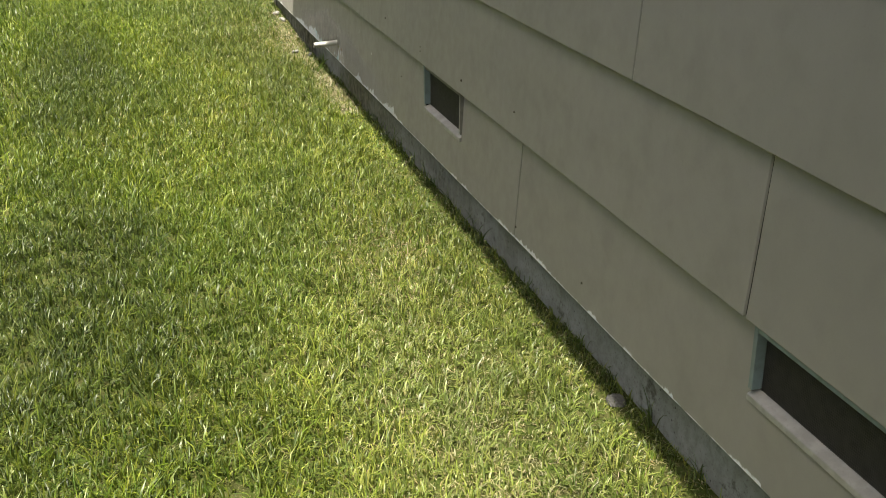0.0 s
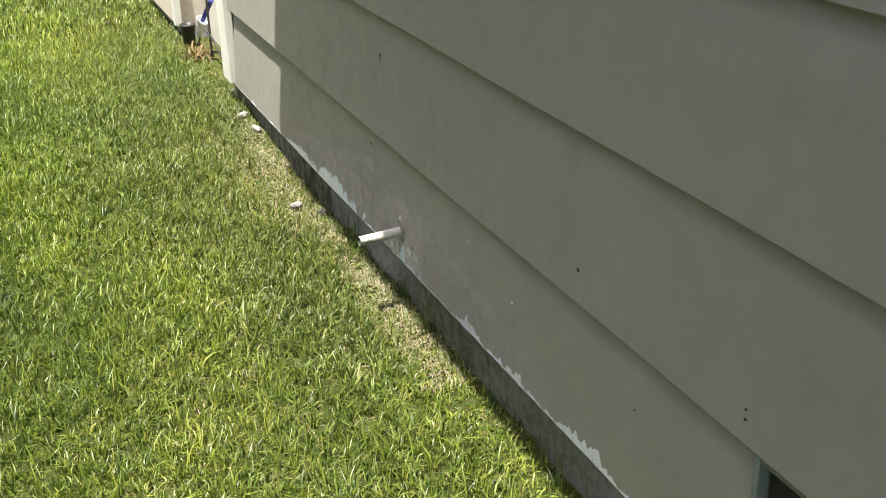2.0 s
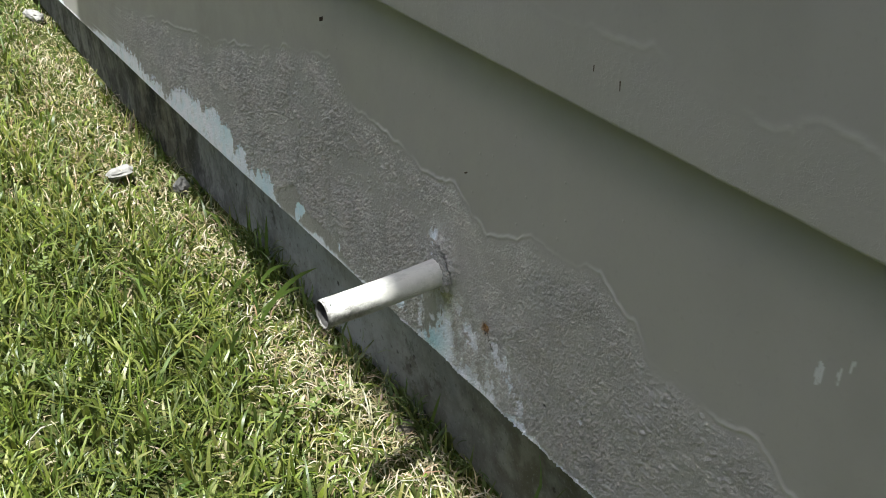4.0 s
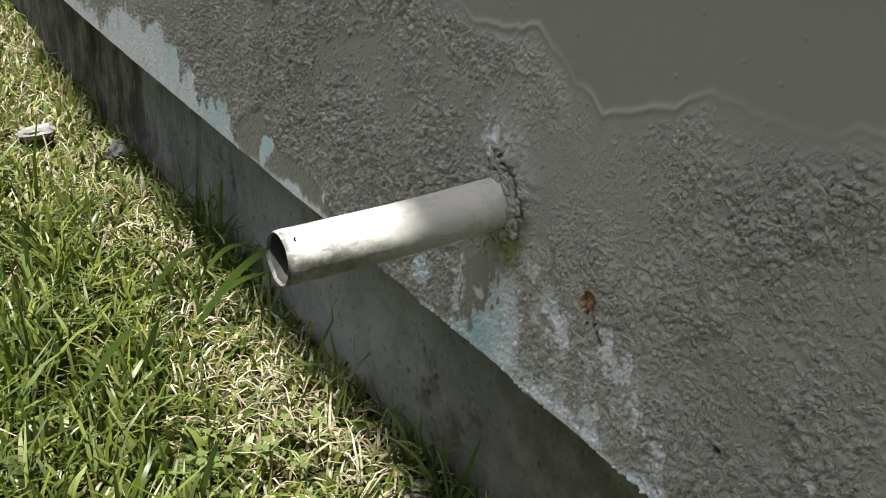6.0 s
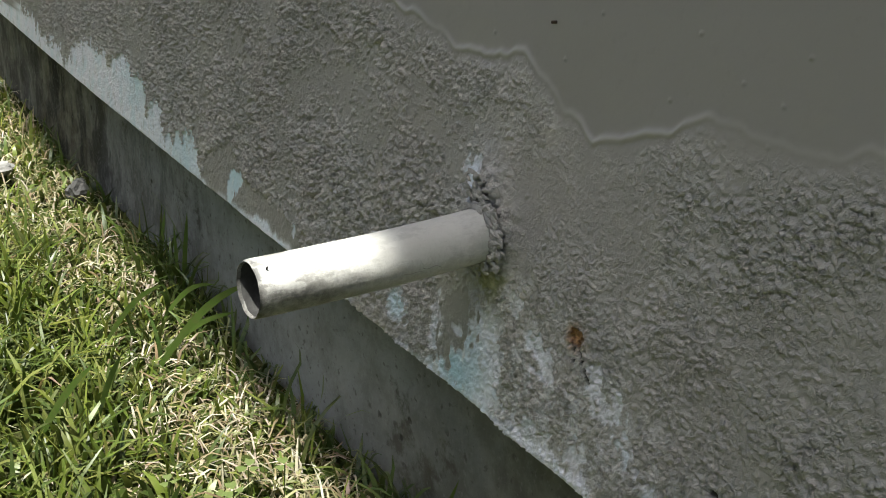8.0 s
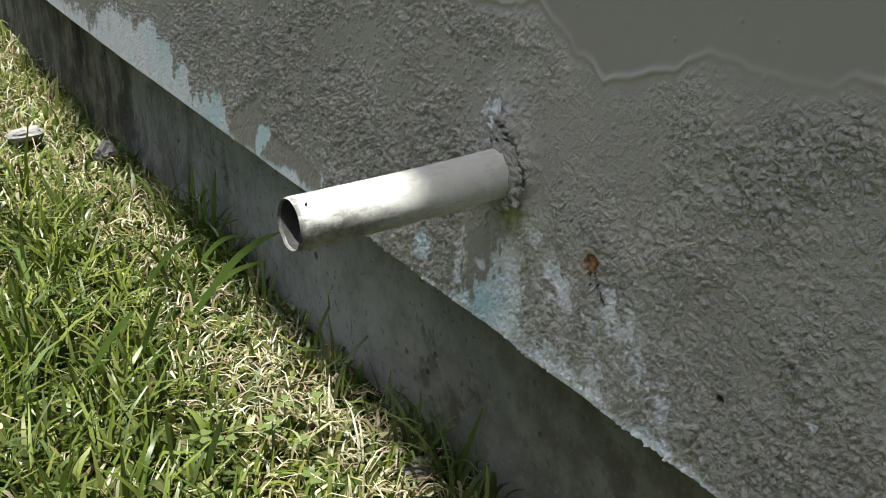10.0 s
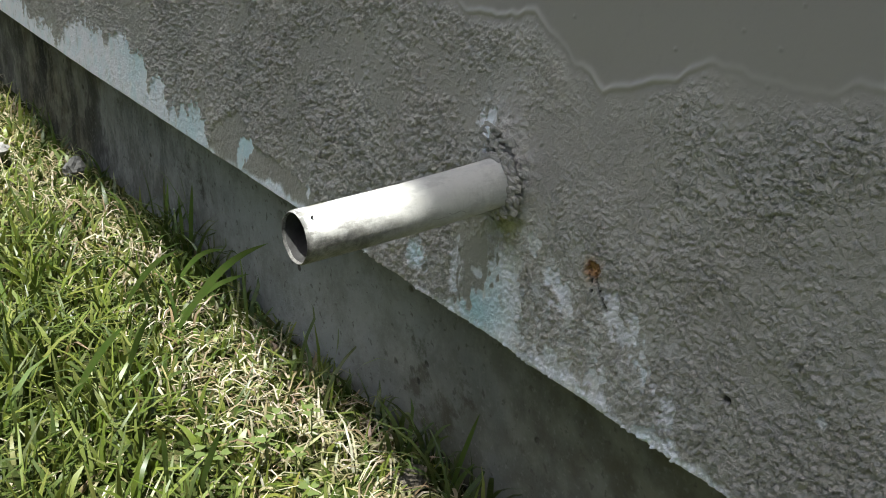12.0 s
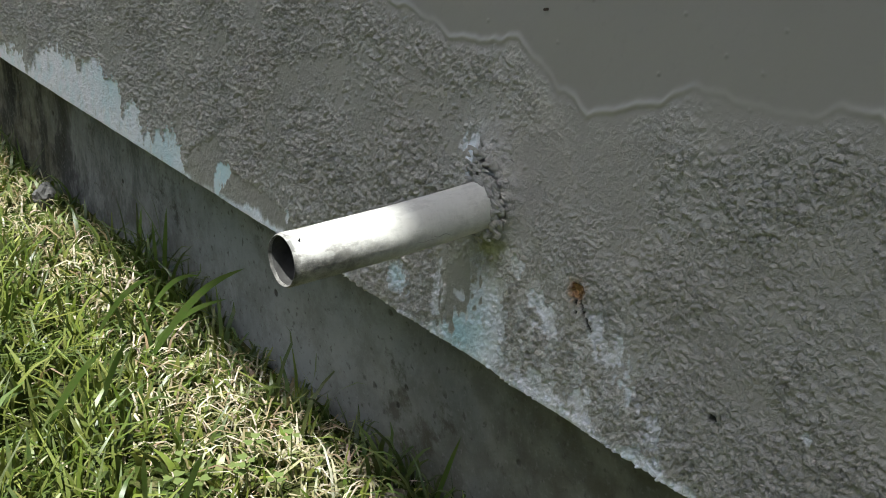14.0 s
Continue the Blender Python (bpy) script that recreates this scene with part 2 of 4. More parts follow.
# ---- building helpers ----
def solid(name, mesh, mat, parent=None, label="", smooth=False):
    mesh.materials.append(mat)
    if smooth:
        mesh.polygons.foreach_set("use_smooth", [True] * len(mesh.polygons))
    ob = new(name, mesh)
    ob.parent = parent
    return tagged(ob, label)


def part(name, bm, mat, parent=None, label="", smooth=False):
    """Links a bmesh as one mesh object, under a thing or a part where one is given."""
    mesh = bpy.data.meshes.new(name)
    bm.to_mesh(mesh)
    bm.free()
    return solid(name, mesh, mat, parent, label, smooth)


def box(x0, x1, y0, y1, z0, z1, bevel=0.0):
    bm = bmesh.new()
    bmesh.ops.create_cube(bm, size=1.0)
    for v in bm.verts:
        v.co = ((x0 + x1) / 2 + v.co.x * (x1 - x0), (y0 + y1) / 2 + v.co.y * (y1 - y0), (z0 + z1) / 2 + v.co.z * (z1 - z0))
    if bevel:
        bmesh.ops.bevel(bm, geom=bm.edges[:], offset=bevel, segments=2, affect="EDGES", profile=0.6)
    return bm


def lump(radii, seed, rough=0.25, sub=3):
    bm = bmesh.new()
    bmesh.ops.create_icosphere(bm, subdivisions=sub, radius=1.0)
    off = Vector((seed * 3.1, seed * 1.7, seed * 0.9))
    for v in bm.verts:
        n = v.co.normalized()
        r = 1 + rough * noise.noise(n * 1.6 + off) + rough * 0.6 * noise.noise(n * 4.0 + off)
        v.co = Vector((n.x * radii[0], n.y * radii[1], n.z * radii[2])) * r
    return bm


def tube(path, radius, sides=10, cap=True):
    """A round bar along points."""
    bm = bmesh.new()
    rings = []
    for i, p in enumerate(path):
        p = Vector(p)
        way = (Vector(path[min(i + 1, len(path) - 1)]) - Vector(path[max(i - 1, 0)])).normalized()
        u = way.cross(Vector((0.123, 0.31, 0.94))).normalized()
        w = way.cross(u)
        rings.append([bm.verts.new(p + radius * (math.cos(a) * u + math.sin(a) * w)) for a in [math.tau * k / sides for k in range(sides)]])
    for a, b in zip(rings, rings[1:]):
        for k in range(sides):
            bm.faces.new((a[k], a[(k + 1) % sides], b[(k + 1) % sides], b[k]))
    if cap:
        bm.faces.new(rings[0]), bm.faces.new(rings[-1][::-1])
    return bm


def grain(x, y, seed=0):
    """Smooth gradient noise on arrays, about -0.7 to 0.7."""
    x, y = np.broadcast_arrays(np.asarray(x, float), np.asarray(y, float))
    xi, yi = np.floor(x).astype(np.int64), np.floor(y).astype(np.int64)
    fx, fy = x - xi, y - yi

    def g(ix, iy, dx, dy):
        h = (ix * 374761393 + iy * 668265263 + seed * 974634181) & 0x7FFFFFFF
        h = ((h ^ (h >> 13)) * 1274126177) & 0x7FFFFFFF
        a = (h & 0xFFFF) / 65535.0 * math.tau
        return np.cos(a) * dx + np.sin(a) * dy

    u, v = fx * fx * fx * (fx * (fx * 6 - 15) + 10), fy * fy * fy * (fy * (fy * 6 - 15) + 10)
    a = g(xi, yi, fx, fy) * (1 - u) + g(xi + 1, yi, fx - 1, fy) * u
    b = g(xi, yi + 1, fx, fy - 1) * (1 - u) + g(xi + 1, yi + 1, fx - 1, fy - 1) * u
    return a * (1 - v) + b * v


def cells(x, y, seed):
    """Squared distance to the nearest scattered seed, and two random values of that seed's cell."""
    xi, yi = np.floor(x).astype(np.int64), np.floor(y).astype(np.int64)
    best = np.full(x.shape, 9.0)
    t1, t2 = np.zeros(x.shape), np.zeros(x.shape)
    for dx in (-1, 0, 1):
        for dy in (-1, 0, 1):
            cx, cy = xi + dx, yi + dy
            h = (cx * 374761393 + cy * 668265263 + seed * 974634181) & 0x7FFFFFFF
            h = ((h ^ (h >> 13)) * 1274126177) & 0x7FFFFFFF
            px, py = cx + (h & 1023) / 1023.0, cy + ((h >> 10) & 1023) / 1023.0
            d = (x - px) ** 2 + (y - py) ** 2
            near = d < best
            best, t1, t2 = np.where(near, d, best), np.where(near, ((h >> 20) & 127) / 127.0, t1), np.where(near, ((h >> 5) & 127) / 127.0, t2)
    return best, t1, t2


def chips(x, y, fill, seed):
    """Scattered flat-topped chips with steep sides; fill is the share of the cells that holds one."""
    d, t1, t2 = cells(x, y, seed)
    r = (0.36 + 0.30 * t1) ** 2
    return (t2 < fill) * np.clip(1.8 * (r - d) / r, 0, 1) * (0.45 + 0.55 * t1)


def saw(u):
    """Teeth that rise slowly and drop sharply, like overlapping curled flakes."""
    f = u - np.floor(u)
    return f * (1 - step(f, 0.80, 1.0))


def step(v, lo, hi):
    s = np.clip((v - lo) / (hi - lo), 0, 1)
    return s * s * (3 - 2 * s)


def grid_mesh(name, X, Y, Z, keep=None, flip=False):
    """A sheet from three arrays of the same two-dimensional shape."""
    n, m = X.shape
    idx = np.arange(n * m).reshape(n, m)
    q = np.stack([idx[:-1, :-1], idx[1:, :-1], idx[1:, 1:], idx[:-1, 1:]], -1)
    q = q[keep] if keep is not None else q.reshape(-1, 4)
    q = q[..., ::-1] if flip else q
    mesh = bpy.data.meshes.new(name)
    mesh.from_pydata(np.stack([X, Y, Z], -1).reshape(-1, 3).tolist(), [], q.reshape(-1, 4).tolist())
    return mesh


def put_attr(mesh, name, values):
    a = mesh.attributes.new(name, "FLOAT", "POINT")
    a.data.foreach_set("value", np.asarray(values, np.float32).ravel())


# ---- the house wall ----
EDGE, LAP = 0.13, 0.28           # bottom edge of the siding, exposed height of a board
Y0, Y1 = -6.5, 1.615             # the wall's ends
COURSES = [EDGE, 0.39] + [0.39 + LAP * i for i in range(1, 9)]
THICK = 0.024
VENT_FAR = (-1.568, -1.220, 0.250, 0.386)
VENT_NEAR = (-3.402, -3.046, 0.258, 0.386)
PIPE_Y, PIPE_Z = 0.0, 0.2026

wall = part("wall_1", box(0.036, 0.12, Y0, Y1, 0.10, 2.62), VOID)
tagged(wall, "house wall clad in wide painted siding boards", "wall", kind="structure")
# openings for the two vents go through the sheathing
for y0, y1, z0, z1 in (VENT_FAR, VENT_NEAR):
    bm = bmesh.new()
    bm.from_mesh(wall.data)
    for co, no in (((0, y0, 0), (0, 1, 0)), ((0, y1, 0), (0, 1, 0)), ((0, 0, z0), (0, 0, 1)), ((0, 0, z1), (0, 0, 1))):
        bmesh.ops.bisect_plane(bm, geom=bm.verts[:] + bm.edges[:] + bm.faces[:], plane_co=co, plane_no=no)
    gone = [f for f in bm.faces if abs(f.normal.x) > 0.9 and y0 < f.calc_center_median().y < y1 and z0 < f.calc_center_median().z < z1]
    bmesh.ops.delete(bm, geom=gone, context="FACES")
    bm.to_mesh(wall.data)
    bm.free()


def ridge_line(y, z0):
    """Height of the curled paint line above a board's bottom edge."""
    if z0 < 0.2:
        ky = [-1.2, -0.8, -0.5, -0.335, -0.317, -0.297, -0.28, -0.237, -0.222, -0.208, -0.19, -0.171, -0.146, -0.113, -0.05, -0.01, 0.03, 0.08, 0.12, 0.16, 0.19, 0.25, 0.45, 0.8, 1.2]
        kz = [0.01, 0.05, 0.085, 0.104, 0.118, 0.125, 0.116, 0.121, 0.122, 0.132, 0.141, 0.154, 0.148, 0.148, 0.127, 0.143, 0.137, 0.148, 0.147, 0.155, 0.176, 0.17, 0.12, 0.07, 0.01]
    else:
        ky = [-1.2, -0.7, -0.352, -0.334, -0.315, -0.304, -0.30, -0.285, -0.25, -0.235, -0.1, 0.1, 0.4, 0.9]
        kz = [0.005, 0.02, 0.040, 0.046, 0.048, 0.038, 0.042, 0.037, 0.039, 0.044, 0.046, 0.045, 0.03, 0.005]
    return np.interp(y, ky, kz) + 0.006 * grain(y * 34, 0.5, 3) + 0.005 * grain(y * 75, 0.5, 4) + 0.002 * grain(y * 160, 0.5, 6)


def board(y0, y1, z0, z1, seed, holes=(), fine=None, cover=0.03):
    """A siding board whose bottom edge stands proud, with an uneven edge; near the drain its paint is blistered."""
    top = z1 + cover
    step_y = 0.04
    ys = np.arange(y0, y1, step_y).tolist() + [y1]
    zs = np.linspace(z0, top, 9).tolist() + [z0 + 0.0012, z0 + 0.004, z0 + 0.012]
    ys += [y0 + 0.0015, y0 + 0.005, y1 - 0.0015, y1 - 0.005]
    if z0 < 0.2:
        ys += np.arange(max(y0 + 0.01, -2.75), min(y1 - 0.01, -0.45), 0.004).tolist()
        zs += np.arange(z0 + 0.004, z0 + 0.056, 0.004).tolist()
    if fine:
        fy0, fy1, fz, d = fine
        mid0, mid1 = max(fy0, -0.215), min(fy1, 0.30)
        ys = [y for y in ys if not fy0 <= y <= fy1] + np.arange(fy0, mid0, 2 * d).tolist() + np.arange(mid0, mid1, d).tolist() + np.arange(mid1, fy1, 2 * d).tolist()
        zs = [z for z in zs if z > fz + 0.01] + np.arange(z0, fz, d).tolist()
    for h in holes:
        ys += [h[0], h[1]]
        zs += [h[2], min(h[3], top)]
    ys, zs = np.array(sorted(set(np.round(ys, 5)))), np.array(sorted(set(np.round(zs, 5))))
    Y, Z = np.meshgrid(ys, zs, indexing="ij")
    low = Z - z0
    # uneven sawn and swollen edge
    wob = 0.0016 * grain(ys * 2.3, seed, 9) + 0.0007 * grain(ys * 21, seed, 10) + (0.0002 * grain(ys * 90, seed, 11) if fine else 0)
    if z0 < 0.2:
        wob = wob + np.interp(ys, [-0.3, -0.03, 0.0, 0.06, 0.12, 0.2, 0.3, 0.52, 0.9], [0.0, -0.0015, -0.001, -0.002, -0.0022, -0.0038, -0.005, -0.006, -0.006])
    Zm = Z + wob[:, None] * np.clip(1 - low / 0.03, 0, 1)
    X = (THICK - 0.003) * (low / (z1 - z0)) + 0.0016 * grain(Y * 1.7, Z * 4, seed) - 0.001
    z = np.zeros_like(Y)
    blister, ridge, bare, moss, wet, rust, crack, peel, dust, azure = (z.copy() for _ in range(10))
    if z0 < 0.2:
        # pale old paint laid bare in patches along the bottom edge
        qy = [-2.6, -2.45, -2.3, -2.22, -2.13, -2.05, -1.95, -1.91, -1.86, -1.5, -1.1, -0.95, -0.90, -0.85, -0.78, -0.735, -0.71, -0.655, -0.64, -0.61, -0.59, -0.54, -0.47, -0.44, -0.40, -0.35, -0.325, -0.29, -0.22, -0.1]
        qz = [2, 3, 5, 8, 16, 14, 2, 12, 1, 3, 4, 2, 16, 34, 32, 12, 10, 6, 14, 4, 30, 16, 12, 2, 24, 30, 12, 4, 3, 0]
        tip = 0.0008 * np.interp(Y, qy, qz) * (0.75 + 1.3 * grain(Y * 60, Z * 8, 71)) + 0.004 * grain(Y * 160, Z * 60, 72)
        peel = np.clip(0.5 + (tip - low) / 0.02, 0, 1) * (Y < -0.1)
        for cy, cz, rr in ((-0.535, 0.271, 0.013), (-0.505, 0.291, 0.007), (-0.779, 0.216, 0.010), (-0.80, 0.192, 0.006), (-0.69, 0.262, 0.006)):
            d = np.hypot(Y - cy, Z - cz)
            peel = np.maximum(peel, np.clip(0.62 - d / (2.2 * rr), 0, 1))
    if fine:
        R = ridge_line(Y, z0)
        env = step(Y, -1.0, -0.35) * step(-Y, -1.0, -0.55)
        inside = step(R - low, -0.001, 0.006) * env * (R > 0.012)
        if z0 < 0.2:
            # places where the paint lies smooth
            lip = np.interp(Y, [0.13, 0.19, 0.21, 0.24, 0.265, 0.30, 0.312], [0.0, 0.018, 0.021, 0.020, 0.036, 0.019, 0.0]) + 0.005 * grain(Y * 90, Z * 90, 56) * (np.abs(Y - 0.22) < 0.09)
            runnel = np.interp(Z, [0.136, 0.150, 0.160, 0.178], [0.020, 0.014, 0.012, 0.012])
            width = np.interp(Z, [0.134, 0.142, 0.152, 0.168, 0.180], [0.002, 0.005, 0.011, 0.010, 0.004])
            off = np.abs(Y - runnel) + 0.016 * grain(Y * 120, Z * 60, 57) + 0.010 * grain(Y * 330, Z * 200, 58)
            sleek = np.maximum(0.85 * step(lip - low, -0.001, 0.003), step(width - off, -0.001, 0.002) * (Z > 0.134) * (Z < 0.181))
            inside = inside * (1 - np.where(Y > 0.1, 0.92, 0.78) * sleek)
        # crumbs of lifted paint: dense and small at one side of the drain, clusters and curled flakes at the other
        wy = Y + 0.0016 * grain(Y * 170, Z * 170, 1) + 0.0016 * grain(Y * 480, Z * 480, 36)
        wz = Z + 0.0016 * grain(Y * 170, Z * 170, 2) + 0.0016 * grain(Y * 480, Z * 480, 37)
        big = grain(Y * 24, Z * 24, 8) + 0.5 * grain(Y * 70, Z * 70, 34)
        left = step(Y, -0.020, 0.030)
        foot = step(0.075 - low, -0.02, 0.03)
        dense = np.clip(0.50 + 1.1 * big + 0.25 * foot, 0.10, 0.95)
        small = 0.95 * chips(wy * 400, wz * 440, dense, 25) + 0.5 * chips(wy * 640, wz * 680, 0.9 * dense, 26)
        lumpy = chips(wy * 250, wz * 290, np.clip(0.15 + 0.9 * big + 0.35 * foot, 0, 0.8), 27)
        cluster = step(grain(Y * 46, Z * 52, 28) + 0.8 * grain(Y * 120, Z * 130, 29), -0.12, 0.28)
        arc = np.maximum(cluster * step(-Y, 0.06, 0.10), step(0.010 - np.abs(low - R + 0.024 + 0.006 * grain(Y * 60, 0.5, 46)), 0, 0.008) * step(-Y, 0.075, 0.10))
        crumb = 0.55 * arc * (1.2 * chips(wy * 340, wz * 400, 0.35 + 0.6 * arc, 44) + 0.7 * chips(wy * 560, wz * 620, 0.7 * arc, 45))
        curl = saw(1.9 * grain(wy * 90, wz * 110, 38) + 1.1 * grain(wy * 230, wz * 260, 39) + 0.5 * grain(wy * 480, wz * 520, 35) - 90 * (0.55 * Y + 0.85 * Z))
        curl2 = saw(2.0 * grain(wy * 190, wz * 210, 47) + 1.0 * grain(wy * 430, wz * 450, 48) - 150 * (0.3 * Y + 0.9 * Z))
        calm = 1 - 0.5 * np.exp(-(((Y + 0.055) / 0.030) ** 2 + ((low - 0.105) / 0.020) ** 2))
        flakes = (0.45 + 1.10 * foot) * (0.75 * curl + 0.45 * curl2) * np.clip(0.75 + 0.9 * big, 0.25, 1.2)
        amp = np.clip(0.95 + 0.5 * big, 0.55, 1.25) * (0.20 + 0.80 * step(R - low, 0.001, 0.014))
        lumps = 1.2 * left * (small + 0.9 * lumpy) + (1 - left) * (0.6 * small + crumb + flakes) * calm
        soft = 1.0 if z0 < 0.2 else 0.14
        h = 0.00122 * soft * lumps * amp
        # curled line
        ridge = np.exp(-((low - R) / 0.0014) ** 2) * env * (R > 0.012) * np.clip(0.65 + 1.6 * grain(Y * 26, 0.3, 12), 0.12, 1)
        d0, _, d2 = cells(Y * 60, Z * 60, 30)
        X = X - 0.0005 * step(0.0020 - d0, 0, 0.0012) * (d2 < 0.22) * (Z < fine[2] - 0.002) * (1 - inside)
        X = X - inside * (h + 0.0002) - (0.0009 if z0 < 0.2 else 0.0007) * ridge
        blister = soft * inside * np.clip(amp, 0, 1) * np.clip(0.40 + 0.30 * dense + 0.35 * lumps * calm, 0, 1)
        ridge = ridge * (1.0 if z0 < 0.2 else 0.6)
        if z0 < 0.2:
            # bare old paint along the edge, in upright streaks
            py = [-0.6, 0.300, 0.306, 0.318, 0.326, 0.341, 0.360, 0.378, 0.384, 0.394, 0.417, 0.426, 0.459, 0.481, 0.510, 0.521, 0.542, 0.568, 0.590, 0.610, 0.638, 0.649, 0.684, 0.718, 0.748, 0.90, 1.0]
            pz = [0.0, 0.0, 0.002, 0.018, 0.023, 0.022, 0.017, 0.010, 0.025, 0.029, 0.019, 0.030, 0.038, 0.044, 0.027, 0.034, 0.030, 0.035, 0.027, 0.019, 0.003, 0.016, 0.012, 0.013, 0.020, 0.012, 0.0]
            tip = np.interp(Y, py, pz) + 0.009 * grain(Y * 95, Z * 30, 14) + 0.006 * grain(Y * 230, Z * 40, 13) + 0.010 * grain(Y * 150, Z * 140, 31) + 0.006 * grain(Y * 400, Z * 330, 32)
            bare = step(tip - low, 0.0, 0.0020) * (np.interp(Y, py, pz) > 0.001)
            blot = grain(Y * 75, Z * 70, 15) + 1.0 * grain(Y * 190, Z * 150, 16) + 0.55 * grain(Y * 430, Z * 380, 33)

            def spot(cy, cz, ry, rz, hard=1.0):
                return np.exp(-(((Y - cy) / ry) ** 2 + ((Z - cz) / rz) ** 2)) * hard

            # a chip with a runnel down to the edge
            isle = spot(0.255, 0.145, 0.010, 0.0065, 1.25) + spot(0.262, 0.134, 0.005, 0.006, 0.95) + spot(0.246, 0.150, 0.004, 0.005, 0.7) + spot(0.172, 0.141, 0.0035, 0.006, 0.9) \
                + spot(-0.3345, 0.309, 0.0030, 0.009, 0.95) + spot(-0.3455, 0.316, 0.0016, 0.009, 0.85) + spot(-0.351, 0.323, 0.0024, 0.006, 0.9)
            bare = np.maximum(bare, np.where(Y < -0.3, 0.35, 1.0) * step(isle + 0.35 * blot, 0.50, 0.62) * (isle > 0.12))
            cover_ = spot(-0.006, 0.142, 0.016, 0.022, 1.35) + spot(-0.008, 0.162, 0.010, 0.013, 0.9) + spot(0.012, 0.137, 0.010, 0.009, 0.8) + spot(0.061, 0.146, 0.010, 0.008, 1.15) + spot(0.030, 0.150, 0.005, 0.016, 0.75) \
                + spot(-0.043, 0.166, 0.009, 0.011, 0.85) + spot(-0.075, 0.173, 0.006, 0.008, 0.65) + spot(-0.089, 0.163, 0.011, 0.011, 0.68) + spot(0.017, 0.221, 0.007, 0.011, 1.15) \
                + spot(-0.106, 0.132, 0.013, 0.0030, 0.9) + spot(-0.045, 0.138, 0.016, 0.006, 0.5) + spot(-0.069, 0.142, 0.014, 0.010, 0.45) \
                + spot(0.020, 0.133, 0.012, 0.005, 0.9) + spot(0.070, 0.1285, 0.050, 0.0018, 0.8) + spot(0.012, 0.1545, 0.004, 0.002, 1.2) + spot(-0.02, 0.182, 0.010, 0.010, 0.6) + spot(-0.110, 0.147, 0.010, 0.010, 0.55) + spot(-0.171, 0.173, 0.006, 0.007, 0.5)
            bare = np.maximum(bare, (0.60 + 0.38 * step(cover_, 0.5, 1.0)) * step(cover_ + 0.75 * blot * np.clip(2.5 * cover_, 0, 1), 0.42, 0.56))
            bare = bare * (1 - sleek * (np.abs(Y - 0.012) < 0.02) * (1 - step(spot(0.012, 0.1545, 0.005, 0.0025) + 0.8 * grain(Y * 330, Z * 300, 59), 0.35, 0.5)))
            flat = np.clip(cover_, 0, 1)
            azure = spot(0.010, 0.137, 0.014, 0.010, 0.85) + spot(-0.006, 0.146, 0.012, 0.014, 0.35) + spot(0.061, 0.146, 0.012, 0.010, 0.45) + spot(0.255, 0.145, 0.02, 0.02, 0.7) + spot(0.345, 0.145, 0.035, 0.03, 0.55) + spot(0.44, 0.16, 0.03, 0.02, 0.5)
            dust = spot(-0.055, 0.160, 0.034, 0.026, 0.9) + spot(-0.105, 0.152, 0.030, 0.022, 0.45) + spot(0.0, 0.150, 0.040, 0.024, 0.9) + spot(-0.02, 0.182, 0.02, 0.012, 0.7) \
                + 0.7 * step(0.030 - low, -0.012, 0.02) * np.interp(Y, [-0.5, -0.12, -0.03, 0.2, 0.35, 0.6, 0.75], [0, 0.08, 0.30, 0.6, 0.8, 0.9, 0.0]) + spot(0.012, 0.222, 0.014, 0.016, 0.8)
            dust = dust * (1 - 0.9 * sleek)
            # the drip below the drain
            wet = 0.25 * sleek * (np.abs(Y - 0.014) < 0.022)
            moss = 0.8 * np.clip(spot(-0.004, 0.184, 0.016, 0.007, 1.1) + spot(-0.012, 0.170, 0.010, 0.014, 0.5), 0, 1) * step(blot, -0.5, 0.2)
            # rusted nail hole with a crack under it
            rr = np.hypot(Y + 0.0612, Z - 0.1845) + 0.0016 * grain(Y * 300, Z * 300, 18)
            rust = np.clip(step(0.0040 - rr, 0, 0.0012) + 0.55 * step(0.0078 - rr, 0, 0.005) + 0.35 * spot(-0.0575, 0.184, 0.003, 0.003), 0, 1)
            crack = np.zeros_like(Y)
            for ya, za, yb, zb in ((-0.0615, 0.1800, -0.0620, 0.1755), (-0.0640, 0.1808, -0.0655, 0.1785), (-0.0655, 0.1790, -0.0675, 0.1760), (-0.0675, 0.1765, -0.0705, 0.1725), (-0.0705, 0.1728, -0.0712, 0.1712)):
                s_ = np.clip(((Y - ya) * (yb - ya) + (Z - za) * (zb - za)) / ((yb - ya) ** 2 + (zb - za) ** 2), 0, 1)
                gap = np.hypot(Y - ya - s_ * (yb - ya), Z - za - s_ * (zb - za)) + 0.0004 * grain(Y * 500, Z * 500, 19)
                crack = np.maximum(crack, (gap < 0.0008) * 1.0)
            crack = np.maximum(crack, 0.4 * (np.abs(rr - 0.0034) < 0.0009) * (grain(Y * 260, Z * 260, 49) > -0.12))
            crack = np.maximum(crack, (np.hypot(Y + 0.1365, (Z - 0.1640) * 1.6) + 0.0018 * grain(Y * 400, Z * 400, 20) < 0.0022) * 1.0)
            X = X + 0.002 * step(0.0034 - rr, 0, 0.0012) + 0.0015 * crack
            X = X + bare * ((0.80 - 0.45 * flat) * inside * h + 0.0003)
            blister = blister * (1 - 0.75 * bare)
            # sealant smeared round the drain
            rp = np.hypot(Y - PIPE_Y, (Z - PIPE_Z - 0.002) * 0.9)
            smear = np.exp(-((rp - 0.013) / 0.006) ** 2) + spot(0.002, 0.225, 0.009, 0.012, 0.95)
